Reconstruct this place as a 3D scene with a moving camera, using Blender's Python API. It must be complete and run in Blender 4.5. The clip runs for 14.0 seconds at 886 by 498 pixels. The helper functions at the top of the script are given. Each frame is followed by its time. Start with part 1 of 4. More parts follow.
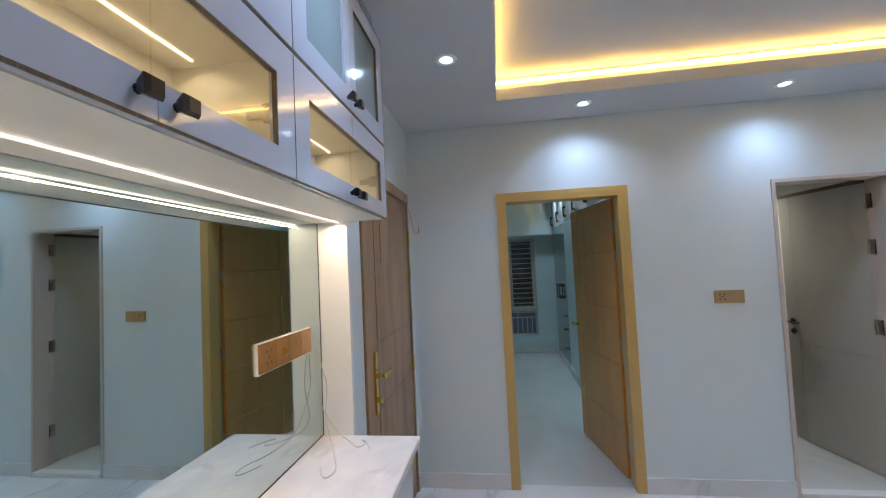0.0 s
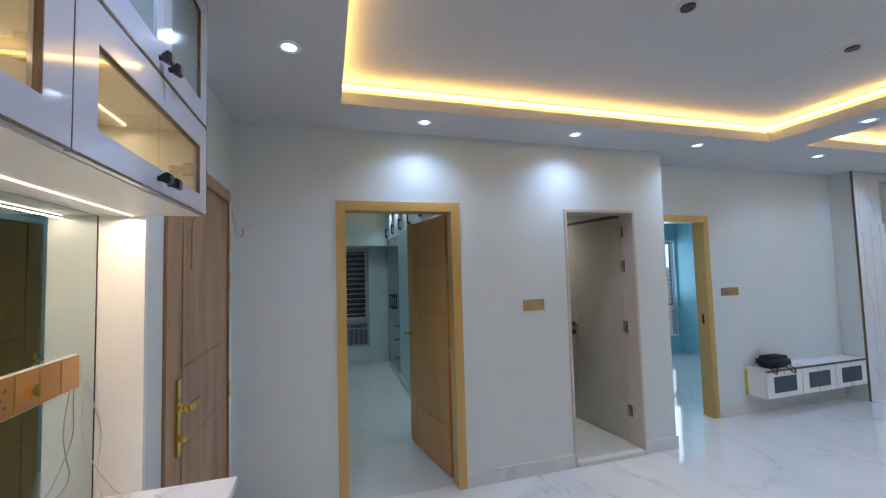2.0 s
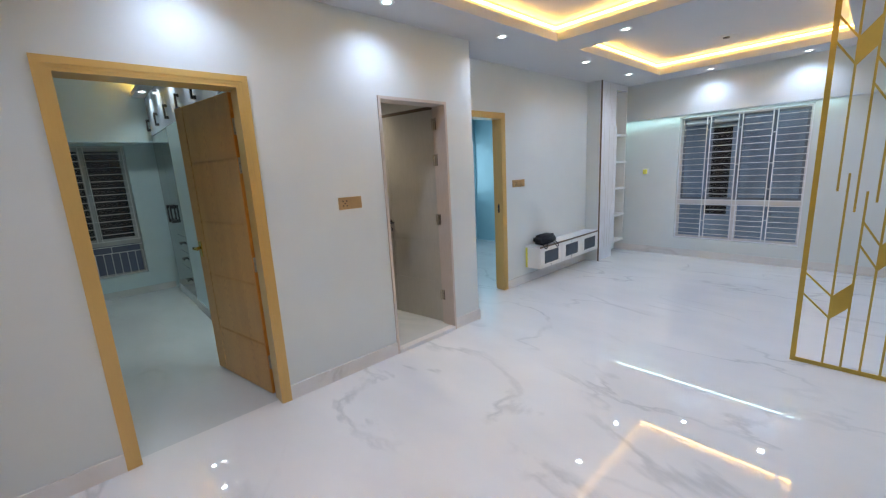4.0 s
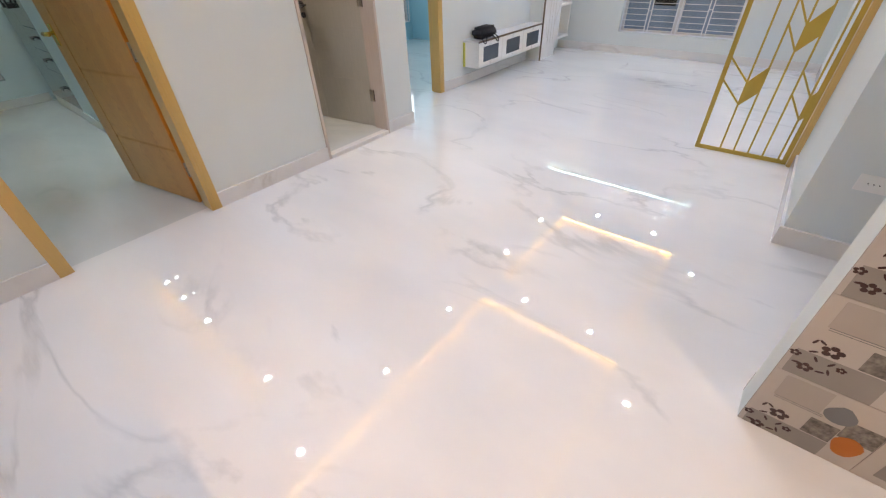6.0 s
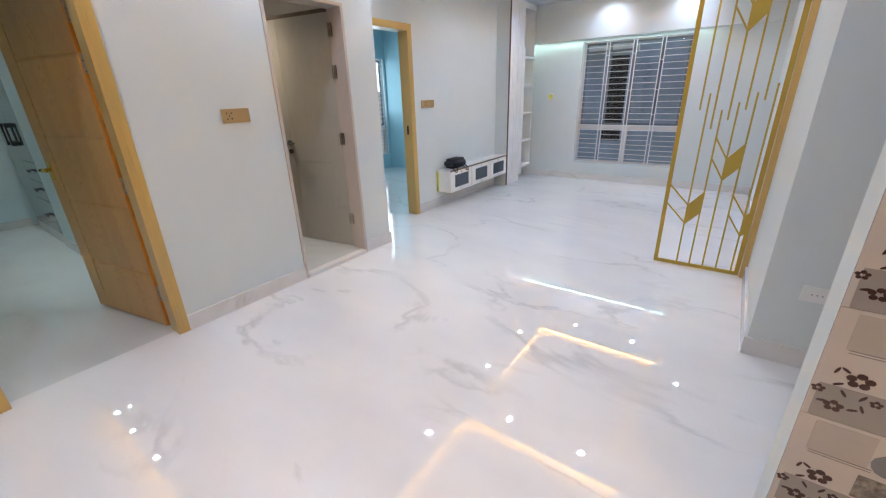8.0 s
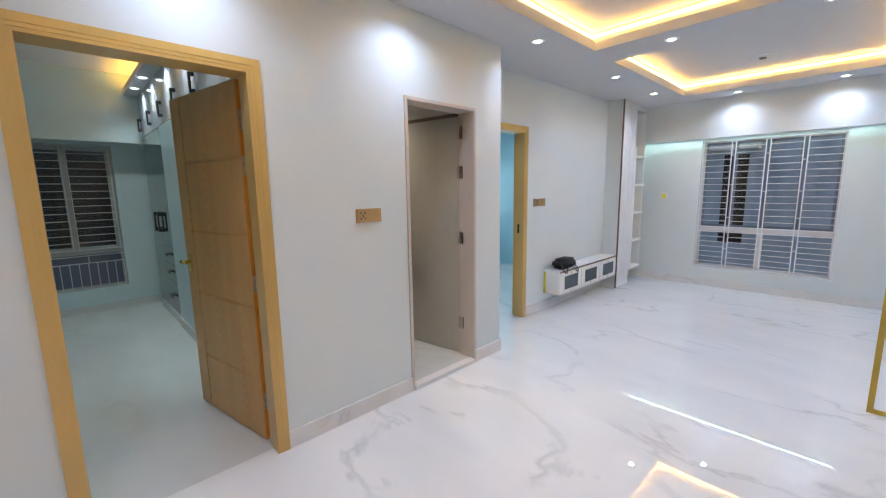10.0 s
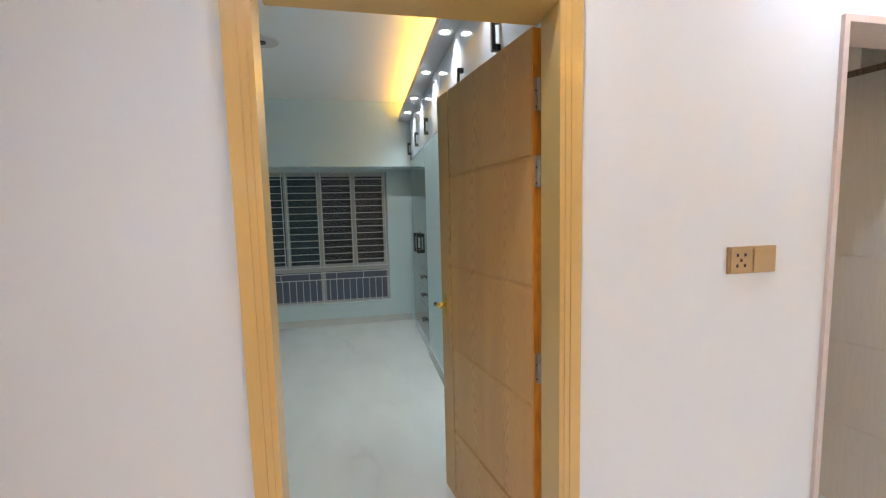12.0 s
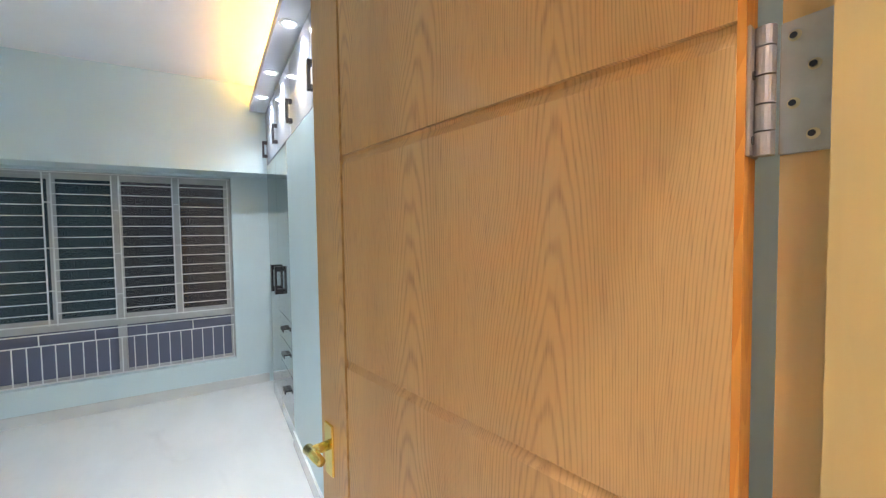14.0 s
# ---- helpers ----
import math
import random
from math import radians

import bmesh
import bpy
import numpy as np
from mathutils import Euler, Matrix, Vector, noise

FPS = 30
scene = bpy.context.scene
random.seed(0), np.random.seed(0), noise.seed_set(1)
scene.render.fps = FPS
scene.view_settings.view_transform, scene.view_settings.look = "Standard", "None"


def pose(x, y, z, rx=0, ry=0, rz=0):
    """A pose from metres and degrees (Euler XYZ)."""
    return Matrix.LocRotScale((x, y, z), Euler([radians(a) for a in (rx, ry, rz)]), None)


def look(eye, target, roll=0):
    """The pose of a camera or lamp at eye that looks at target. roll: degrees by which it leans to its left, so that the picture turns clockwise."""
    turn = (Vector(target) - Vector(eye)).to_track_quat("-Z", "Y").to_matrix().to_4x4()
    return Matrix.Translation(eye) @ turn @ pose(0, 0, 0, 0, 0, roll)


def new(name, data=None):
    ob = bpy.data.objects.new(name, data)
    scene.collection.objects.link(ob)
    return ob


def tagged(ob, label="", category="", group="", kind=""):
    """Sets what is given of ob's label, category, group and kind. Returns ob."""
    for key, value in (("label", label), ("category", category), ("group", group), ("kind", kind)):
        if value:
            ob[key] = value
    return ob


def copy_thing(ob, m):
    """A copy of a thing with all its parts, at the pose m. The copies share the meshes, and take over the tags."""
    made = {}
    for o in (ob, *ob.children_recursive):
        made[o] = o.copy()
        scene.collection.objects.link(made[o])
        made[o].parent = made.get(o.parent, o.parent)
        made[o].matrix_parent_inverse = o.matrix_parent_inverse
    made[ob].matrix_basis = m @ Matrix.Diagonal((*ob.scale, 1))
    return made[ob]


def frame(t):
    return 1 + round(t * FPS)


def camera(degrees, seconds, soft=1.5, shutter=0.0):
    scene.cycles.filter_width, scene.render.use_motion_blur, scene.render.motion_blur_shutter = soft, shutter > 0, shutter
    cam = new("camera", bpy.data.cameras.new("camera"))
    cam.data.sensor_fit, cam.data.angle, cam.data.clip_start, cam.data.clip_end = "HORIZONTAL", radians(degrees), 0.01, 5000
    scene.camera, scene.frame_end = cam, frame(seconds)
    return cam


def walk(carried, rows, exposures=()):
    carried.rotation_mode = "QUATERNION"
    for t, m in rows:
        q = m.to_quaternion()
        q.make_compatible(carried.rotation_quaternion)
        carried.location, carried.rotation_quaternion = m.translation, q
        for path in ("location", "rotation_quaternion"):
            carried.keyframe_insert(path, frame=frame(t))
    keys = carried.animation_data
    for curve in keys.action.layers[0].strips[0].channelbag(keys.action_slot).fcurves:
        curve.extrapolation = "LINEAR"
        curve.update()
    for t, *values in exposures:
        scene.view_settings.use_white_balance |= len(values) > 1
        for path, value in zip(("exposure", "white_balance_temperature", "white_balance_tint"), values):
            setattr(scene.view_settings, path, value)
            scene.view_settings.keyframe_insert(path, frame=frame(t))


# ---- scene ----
cam = camera(96.5, 14.0, 1.25)
PATH = [
    (0, (0.265, 0.062, 1.59), (-0.004, 2.042, 1.68), -2.7),
    (0.5, (0.258, 0.048, 1.608), (0.143, 2.026, 1.88), -3.5),
    (1, (0.228, 0.051, 1.623), (0.274, 2.003, 2.055), -4.0),
    (1.5, (0.224, 0.084, 1.609), (0.492, 2.044, 1.902), -3.2),
    (2, (0.221, 0.126, 1.588), (0.783, 2.042, 1.7), -1.6),
    (2.5, (0.221, 0.171, 1.57), (1.075, 1.979, 1.536), -0.6),
    (3, (0.237, 0.203, 1.56), (1.315, 1.882, 1.419), -0.1),
    (3.2, (0.25, 0.24, 1.557), (1.403, 1.864, 1.383), 0.0),
    (5.3, (0.396, 0.459, 1.41), (1.763, 1.548, 0.438), -1.6),
    (5.5, (0.381, 0.429, 1.401), (1.686, 1.484, 0.313), -1.6),
    (6, (0.347, 0.306, 1.347), (1.564, 1.331, 0.135), -2.4),
    (6.5, (0.361, 0.252, 1.35), (1.635, 1.276, 0.197), -2.6),
    (7, (0.373, 0.247, 1.374), (1.729, 1.296, 0.342), -2.6),
    (9.3, (0.335, 0.575, 1.459), (1.891, 1.77, 1.069), -0.7),
    (9.5, (0.333, 0.67, 1.474), (1.872, 1.896, 1.115), -0.8),
    (10, (0.394, 0.836, 1.464), (1.764, 2.261, 1.16), -0.9),
    (10.5, (0.513, 1.047, 1.487), (1.613, 2.697, 1.223), -0.4),
    (11, (0.541, 1.328, 1.471), (1.387, 3.126, 1.242), -0.4),
    (11.5, (0.533, 1.654, 1.495), (1.141, 3.547, 1.283), -0.8),
    (12, (0.572, 1.925, 1.477), (0.974, 3.876, 1.29), -1.4),
    (12.5, (0.609, 2.227, 1.496), (0.895, 4.198, 1.317), -1.6),
    (13, (0.562, 2.525, 1.492), (1.018, 4.465, 1.32), -1.9),
    (13.2, (0.589, 2.637, 1.494), (1.125, 4.556, 1.321), -1.5),
    (13.5, (0.642, 2.765, 1.481), (1.325, 4.638, 1.325), -1.4),
    (14, (0.757, 2.964, 1.492), (1.765, 4.689, 1.408), -0.8),
]
walk(cam, [(t, look(eye, target, roll)) for t, eye, target, roll in PATH],
     [(0, -0.08, 6450, 6), (3.2, 0.05, 6850, 8), (6.0, 0.53, 8150, 14), (9.5, 0.40, 7350, 12), (11.0, 0.64, 8100, 15), (12.0, 0.98, 8100, 17), (12.6, 1.06, 7950, 19), (13.2, 1.38, 7450, 21), (14, 1.88, 7650, 25)])

# ---- world, lamps ----
world = bpy.data.worlds.new("world")
scene.world = world
world.use_nodes = True
wn = world.node_tree
sky = wn.nodes.new("ShaderNodeTexSky")
sky.sky_type, sky.sun_disc, sky.sun_elevation, sky.sun_rotation = "NISHITA", False, radians(30), radians(200)
wn.links.new(sky.outputs[0], wn.nodes["Background"].inputs[0])
wn.nodes["Background"].inputs[1].default_value = 0.15
scene.view_settings.exposure = 0.0

CEIL = 2.61
COOL, WARM, STRIP = (0.47, 0.64, 1.0), (1.0, 0.56, 0.11), (1.0, 0.76, 0.58)
POWER, COVE = 28.0, 1.4


def lamp_area(name, m, sx, sy, power, colour):
    d = bpy.data.lights.new(name, "AREA")
    d.shape, d.size, d.size_y, d.energy, d.color = "RECTANGLE", sx, sy, power, colour
    ob = new(name, d)
    ob.matrix_world = m
    return ob


def lamp_spot(x, y, z, power, colour=COOL, angle=146):
    d = bpy.data.lights.new("spot_beam", "SPOT")
    d.energy, d.color, d.spot_size, d.spot_blend, d.shadow_soft_size = power, colour, radians(angle), 1.0, 0.03
    ob = new("spot_beam", d)
    ob.location = (x, y, z)
    return ob


TRAYS = [(0.31, 3.855, 0.60, 2.52), (4.29, 6.48, 0.66, 2.535)]
LIP, COVE_W, TOP = 0.075, 0.055, 2.775
for x0, x1, y0, y1 in TRAYS:
    z = CEIL + LIP + 0.012
    cx, cy, lx, ly, k = (x0 + x1) / 2, (y0 + y1) / 2, x1 - x0, y1 - y0, COVE_W * 0.45
    for px, py, sx, sy in ((cx, y0 - k, lx, 0.02), (cx, y1 + k, lx, 0.02), (x0 - k, cy, 0.02, ly), (x1 + k, cy, 0.02, ly)):
        lamp_area("cove_light", pose(px, py, z, 180), sx, sy, COVE * max(sx, sy), WARM)

DOWNLIGHTS = [(0.87, 2.70), (2.06, 2.70), (3.29, 2.72), (4.84, 2.75), (6.0, 2.75), (6.73, 2.0), (6.73, 1.04), (4.06, 1.98),
              (4.05, 1.05), (0.067, 1.96), (0.067, 1.0), (4.76, 0.29), (5.97, 0.3), (3.33, 0.35), (2.06, 0.35), (0.87, 0.35)]
for x, y in DOWNLIGHTS:
    lamp_spot(x, y, CEIL - 0.012, POWER)
BED_DOWN = [(1.15, 3.75), (1.15, 4.5), (1.15, 5.24), (1.15, 5.98), (1.15, 6.55)]
for x, y in BED_DOWN:
    lamp_spot(x, y, 2.61, 22.0, (0.62, 0.84, 1.0), 125)
lamp_area("cove_light", pose(1.12, 5.05, 2.70, 180), 0.02, 3.8, 6, WARM)
# unseen spot added to brighten the blue room, no fixture belongs to it
lamp_spot(4.6, 4.7, 2.7, 60.0, (0.5, 0.75, 1.0), 150)
# extra unseen spot that lifts the bedroom's dark west side
lamp_spot(-1.15, 5.0, 2.6, 27.0, (0.62, 0.84, 1.0), 150)
# area lamp added in the blue room's window opening in place of sky light
lamp_area("window_sky_fill", pose(5.73, 6.05, 1.5, 90, 0, 180), 1.4, 1.0, 12, (0.6, 0.8, 1.0))
lamp_spot(0.5, -1.3, 2.56, 58.0, (1.0, 0.80, 0.62), 150)
lamp_spot(2.4, 4.2, 2.28, 52.0, (1.0, 0.94, 0.85), 160)
lamp_area("counter_light", pose(-0.365, 0.4, 1.778), 0.006, 2.36, 9.0, STRIP)
lamp_area("window_wash_light", pose(6.99, 2.0, 2.075), 0.02, 2.6, 2.6, (0.50, 0.90, 1.0))
for c in (-0.2025, 0.5125, 1.2275):
    lamp_area("shelf_light", pose(-0.365, c, 2.055), 0.01, 0.62, 0.6, (1.0, 0.86, 0.68))

# ---- materials ----
MATS = {}


def mat(name, colour, rough=0.5, metal=0.0, vary=0.06, scale=6.0, bump=0.05, bscale=150.0, coat=0.0, emit=None, power=0.0):
    m = bpy.data.materials.new(name)
    m.use_nodes = True
    n, l = m.node_tree.nodes, m.node_tree.links
    b = n["Principled BSDF"]
    b.inputs["Roughness"].default_value, b.inputs["Metallic"].default_value = rough, metal
    b.inputs["Coat Weight"].default_value, b.inputs["Coat Roughness"].default_value = coat, 0.04
    co = n.new("ShaderNodeTexCoord")
    no = n.new("ShaderNodeTexNoise")
    no.inputs["Scale"].default_value, no.inputs["Detail"].default_value = scale, 6
    l.new(co.outputs["Object"], no.inputs["Vector"])
    r = n.new("ShaderNodeValToRGB")
    r.color_ramp.elements[0].position, r.color_ramp.elements[1].position = 0.3, 0.7
    r.color_ramp.elements[0].color = (*[c * (1 - vary) for c in colour], 1)
    r.color_ramp.elements[1].color = (*[min(1, c * (1 + vary)) for c in colour], 1)
    l.new(no.outputs["Fac"], r.inputs[0])
    l.new(r.outputs[0], b.inputs["Base Color"])
    if bump:
        n2 = n.new("ShaderNodeTexNoise")
        n2.inputs["Scale"].default_value, n2.inputs["Detail"].default_value = bscale, 3
        l.new(co.outputs["Object"], n2.inputs["Vector"])
        bp = n.new("ShaderNodeBump")
        bp.inputs["Strength"].default_value, bp.inputs["Distance"].default_value = bump, 0.002
        l.new(n2.outputs["Fac"], bp.inputs["Height"])
        l.new(bp.outputs[0], b.inputs["Normal"])
    if emit:
        b.inputs["Emission Color"].default_value, b.inputs["Emission Strength"].default_value = (*emit, 1), power
    MATS[name] = m
    return m


def wood(name, dark, light, rough=0.4, axis=2, scale=1.0, coat=0.0, rings=3.0, figure=0.35, relief=0.15):
    """Straight grain along one axis with drawn-out cathedral figure."""
    m = bpy.data.materials.new(name)
    m.use_nodes = True
    n, l = m.node_tree.nodes, m.node_tree.links
    b = n["Principled BSDF"]
    b.inputs["Roughness"].default_value, b.inputs["Coat Weight"].default_value = rough, coat
    b.inputs["Coat Roughness"].default_value = 0.12
    co, mp = n.new("ShaderNodeTexCoord"), n.new("ShaderNodeMapping")
    s = [9.0 * scale] * 3
    s[axis] = 0.8 * scale
    mp.inputs["Scale"].default_value = s
    l.new(co.outputs["Object"], mp.inputs["Vector"])
    big = n.new("ShaderNodeTexNoise")
    big.inputs["Scale"].default_value, big.inputs["Detail"].default_value = 1.1, 2
    l.new(mp.outputs[0], big.inputs["Vector"])
    mul = n.new("ShaderNodeMath")
    mul.operation = "MULTIPLY"
    mul.inputs[1].default_value = rings * 10
    l.new(big.outputs["Fac"], mul.inputs[0])
    fr = n.new("ShaderNodeMath")
    fr.operation = "FRACT"
    l.new(mul.outputs[0], fr.inputs[0])
    fine = n.new("ShaderNodeTexNoise")
    fine.inputs["Scale"].default_value, fine.inputs["Detail"].default_value = 14, 5
    l.new(mp.outputs[0], fine.inputs["Vector"])
    mix = n.new("ShaderNodeMath")
    mix.operation = "MULTIPLY_ADD"
    mix.inputs[1].default_value = figure
    l.new(fr.outputs[0], mix.inputs[0])
    l.new(fine.outputs["Fac"], mix.inputs[2])
    r = n.new("ShaderNodeValToRGB")
    r.color_ramp.elements[0].position, r.color_ramp.elements[1].position = 0.35, 0.9
    r.color_ramp.elements[0].color, r.color_ramp.elements[1].color = (*light, 1), (*dark, 1)
    l.new(mix.outputs[0], r.inputs[0])
    l.new(r.outputs[0], b.inputs["Base Color"])
    bp = n.new("ShaderNodeBump")
    bp.inputs["Strength"].default_value, bp.inputs["Distance"].default_value = relief, 0.002
    l.new(mix.outputs[0], bp.inputs["Height"])
    l.new(bp.outputs[0], b.inputs["Normal"])
    return m


def veneer(name, light, dark, across=0, pitch=0.2, offset=0.0, rough=0.38, coat=0.15, lines=15.0, strength=0.55, bend=22.0, mottle=0.6):
    """Flat-sawn veneer: stacked cathedral arches along the height with straight grain between them, and short dark pores."""
    m = bpy.data.materials.new(name)
    m.use_nodes = True
    n, l = m.node_tree.nodes, m.node_tree.links
    b = n["Principled BSDF"]
    b.inputs["Roughness"].default_value, b.inputs["Coat Weight"].default_value, b.inputs["Coat Roughness"].default_value = rough, coat, 0.15

    def math_node(op, a, c=None, d=None):
        q = n.new("ShaderNodeMath")
        q.operation = op
        for i, v in enumerate((a, c, d)):
            if v is None:
                continue
            if isinstance(v, (int, float)):
                q.inputs[i].default_value = v
            else:
                l.new(v, q.inputs[i])
        return q.outputs[0]

    def noise_node(sx, sz, detail):
        mp = n.new("ShaderNodeMapping")
        mp.inputs["Scale"].default_value = (sx, sx, sz)
        l.new(co.outputs["Object"], mp.inputs["Vector"])
        q = n.new("ShaderNodeTexNoise")
        q.inputs["Scale"].default_value, q.inputs["Detail"].default_value = 1.0, detail
        l.new(mp.outputs[0], q.inputs["Vector"])
        return q.outputs["Fac"]

    co, sp = n.new("ShaderNodeTexCoord"), n.new("ShaderNodeSeparateXYZ")
    l.new(co.outputs["Object"], sp.inputs[0])
    big, mid, fine, tone = noise_node(3.0, 1.4, 2), noise_node(24.0, 3.0, 3), noise_node(340.0, 16.0, 3), noise_node(9.0, 1.2, 3)
    x = math_node("ADD", sp.outputs[across], math_node("MULTIPLY_ADD", big, 0.16, offset))
    u = math_node("DIVIDE", math_node("PINGPONG", x, pitch / 2), pitch / 2)
    arch = math_node("MULTIPLY", math_node("POWER", u, 2.0), bend)
    v = math_node("ADD", math_node("MULTIPLY_ADD", sp.outputs[2], lines, arch), math_node("MULTIPLY", mid, 2.4))
    wave = math_node("POWER", math_node("MULTIPLY_ADD", math_node("SINE", math_node("MULTIPLY", v, 6.2832)), 0.5, 0.5), 3.0)
    pores = n.new("ShaderNodeMapRange")
    pores.inputs["From Min"].default_value, pores.inputs["From Max"].default_value = 0.50, 0.72
    l.new(fine, pores.inputs["Value"])
    ring = math_node("MULTIPLY", wave, math_node("MULTIPLY_ADD", pores.outputs[0], 0.4, 0.6))
    fac = math_node("MULTIPLY_ADD", ring, strength, math_node("MULTIPLY_ADD", pores.outputs[0], 0.2, math_node("MULTIPLY_ADD", tone, mottle, -0.45 * mottle)))
    rp = n.new("ShaderNodeMix")
    rp.data_type = "RGBA"
    l.new(fac, rp.inputs[0])
    rp.inputs[6].default_value, rp.inputs[7].default_value = (*light, 1), (*dark, 1)
    l.new(rp.outputs[2], b.inputs["Base Color"])
    bp = n.new("ShaderNodeBump")
    bp.inputs["Strength"].default_value, bp.inputs["Distance"].default_value, bp.invert = 0.12, 0.001, True
    l.new(fac, bp.inputs["Height"])
    l.new(bp.outputs[0], b.inputs["Normal"])
    return m


def marble(name, base, vein, rough, scale=1.0, width=0.03, amount=0.6, coat=0.0, cloud=None, warpd=1.2, stretch=0.6, mask=(0.45, 0.7)):
    m = bpy.data.materials.new(name)
    m.use_nodes = True
    n, l = m.node_tree.nodes, m.node_tree.links
    b = n["Principled BSDF"]
    b.inputs["Roughness"].default_value, b.inputs["Coat Weight"].default_value = rough, coat
    b.inputs["Coat Roughness"].default_value = 0.004
    co, mp = n.new("ShaderNodeTexCoord"), n.new("ShaderNodeMapping")
    mp.inputs["Rotation"].default_value = (0.3, 0.2, 0.55)
    mp.inputs["Scale"].default_value = (scale, scale * stretch, scale)
    l.new(co.outputs["Object"], mp.inputs["Vector"])
    warp = n.new("ShaderNodeTexNoise")
    warp.inputs["Scale"].default_value, warp.inputs["Detail"].default_value, warp.inputs["Distortion"].default_value = 0.9, 8, warpd
    l.new(mp.outputs[0], warp.inputs["Vector"])
    sub = n.new("ShaderNodeMath")
    sub.operation = "SUBTRACT"
    sub.inputs[1].default_value = 0.5
    l.new(warp.outputs["Fac"], sub.inputs[0])
    ab = n.new("ShaderNodeMath")
    ab.operation = "ABSOLUTE"
    l.new(sub.outputs[0], ab.inputs[0])
    vr = n.new("ShaderNodeMapRange")
    vr.inputs["From Min"].default_value, vr.inputs["From Max"].default_value = 0.0, width
    vr.inputs["To Min"].default_value, vr.inputs["To Max"].default_value = 1.0, 0.0
    l.new(ab.outputs[0], vr.inputs["Value"])
    patch = n.new("ShaderNodeTexNoise")
    patch.inputs["Scale"].default_value, patch.inputs["Detail"].default_value = 1.6, 3
    l.new(mp.outputs[0], patch.inputs["Vector"])
    pr = n.new("ShaderNodeMapRange")
    pr.inputs["From Min"].default_value, pr.inputs["From Max"].default_value = mask
    pr.inputs["To Max"].default_value = amount
    l.new(patch.outputs["Fac"], pr.inputs["Value"])
    mu = n.new("ShaderNodeMath")
    mu.operation = "MULTIPLY"
    l.new(vr.outputs[0], mu.inputs[0])
    l.new(pr.outputs[0], mu.inputs[1])
    cl = n.new("ShaderNodeTexNoise")
    cl.inputs["Scale"].default_value, cl.inputs["Detail"].default_value = 2.2, 5
    l.new(mp.outputs[0], cl.inputs["Vector"])
    cr = n.new("ShaderNodeValToRGB")
    cr.color_ramp.elements[0].position, cr.color_ramp.elements[1].position = 0.35, 0.65
    cr.color_ramp.elements[0].color = (*(cloud or [c * 0.93 for c in base]), 1)
    cr.color_ramp.elements[1].color = (*base, 1)
    l.new(cl.outputs["Fac"], cr.inputs[0])
    mx = n.new("ShaderNodeMix")
    mx.data_type = "RGBA"
    l.new(mu.outputs[0], mx.inputs[0])
    l.new(cr.outputs[0], mx.inputs[6])
    mx.inputs[7].default_value = (*vein, 1)
    l.new(mx.outputs[2], b.inputs["Base Color"])
    return m


def glass(name, colour, rough=0.0, alpha=None):
    m = bpy.data.materials.new(name)
    m.use_nodes = True
    n, l = m.node_tree.nodes, m.node_tree.links
    tr, gl, mx, fr = (n.new("ShaderNodeBsdf" + k) for k in ("Transparent", "Glossy")), None, None, None
    t, g = tr
    t.inputs[0].default_value = (*colour, 1)
    g.inputs["Roughness"].default_value = rough
    lw, pw, fr = n.new("ShaderNodeLayerWeight"), n.new("ShaderNodeMath"), n.new("ShaderNodeMath")
    pw.operation, fr.operation = "POWER", "MULTIPLY_ADD"
    pw.inputs[1].default_value, fr.inputs[1].default_value, fr.inputs[2].default_value = 4.0, 0.7, 0.035
    lw.inputs[0].default_value = 0.5
    l.new(lw.outputs["Facing"], pw.inputs[0])
    l.new(pw.outputs[0], fr.inputs[0])
    mx = n.new("ShaderNodeMixShader")
    l.new(fr.outputs[0], mx.inputs[0])
    l.new(t.outputs[0], mx.inputs[1])
    l.new(g.outputs[0], mx.inputs[2])
    if alpha is not None:
        df = n.new("ShaderNodeBsdfDiffuse")
        df.inputs[0].default_value = (*[c * 0.8 for c in colour], 1)
        m2 = n.new("ShaderNodeMixShader")
        m2.inputs[0].default_value = alpha
        l.new(mx.outputs[0], m2.inputs[1])
        l.new(df.outputs[0], m2.inputs[2])
        mx = m2
    l.new(mx.outputs[0], n["Material Output"].inputs[0])
    return m


WALL = mat("wall_paint", (0.67, 0.715, 0.705), 0.55, vary=0.015, scale=3, bump=0.06, bscale=220)
TEAL = mat("teal_paint", (0.56, 0.70, 0.73), 0.5, vary=0.02, scale=3, bump=0.06)
BLUE = mat("blue_paint", (0.30, 0.58, 0.68), 0.5, vary=0.02, scale=3, bump=0.06)
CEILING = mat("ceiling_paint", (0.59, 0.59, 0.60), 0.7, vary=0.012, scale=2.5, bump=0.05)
# lighter than CEILING: the light on the bedroom ceiling is put into the colour
BEDCEIL = mat("bedroom_ceiling_lit_paint", (0.82, 0.83, 0.84), 0.6, vary=0.01, scale=2.5, bump=0.05)
WHITE = mat("white_paint", (0.82, 0.81, 0.78), 0.4, vary=0.02)
FLOOR = marble("floor_marble", (0.83, 0.815, 0.80), (0.36, 0.37, 0.375), 0.006, 1.5, 0.017, 0.42, coat=0.9, cloud=(0.775, 0.765, 0.755), warpd=0.6, stretch=0.42, mask=(0.42, 0.62))
# same marble as FLOOR, with the bedroom's dimmer light put into its colour
FLOORB = marble("dimmed_bedroom_marble", (0.66, 0.675, 0.67), (0.46, 0.47, 0.47), 0.03, 1.3, 0.03, 0.35, coat=0.6, cloud=(0.60, 0.615, 0.61), warpd=0.6, stretch=0.42, mask=(0.46, 0.66))
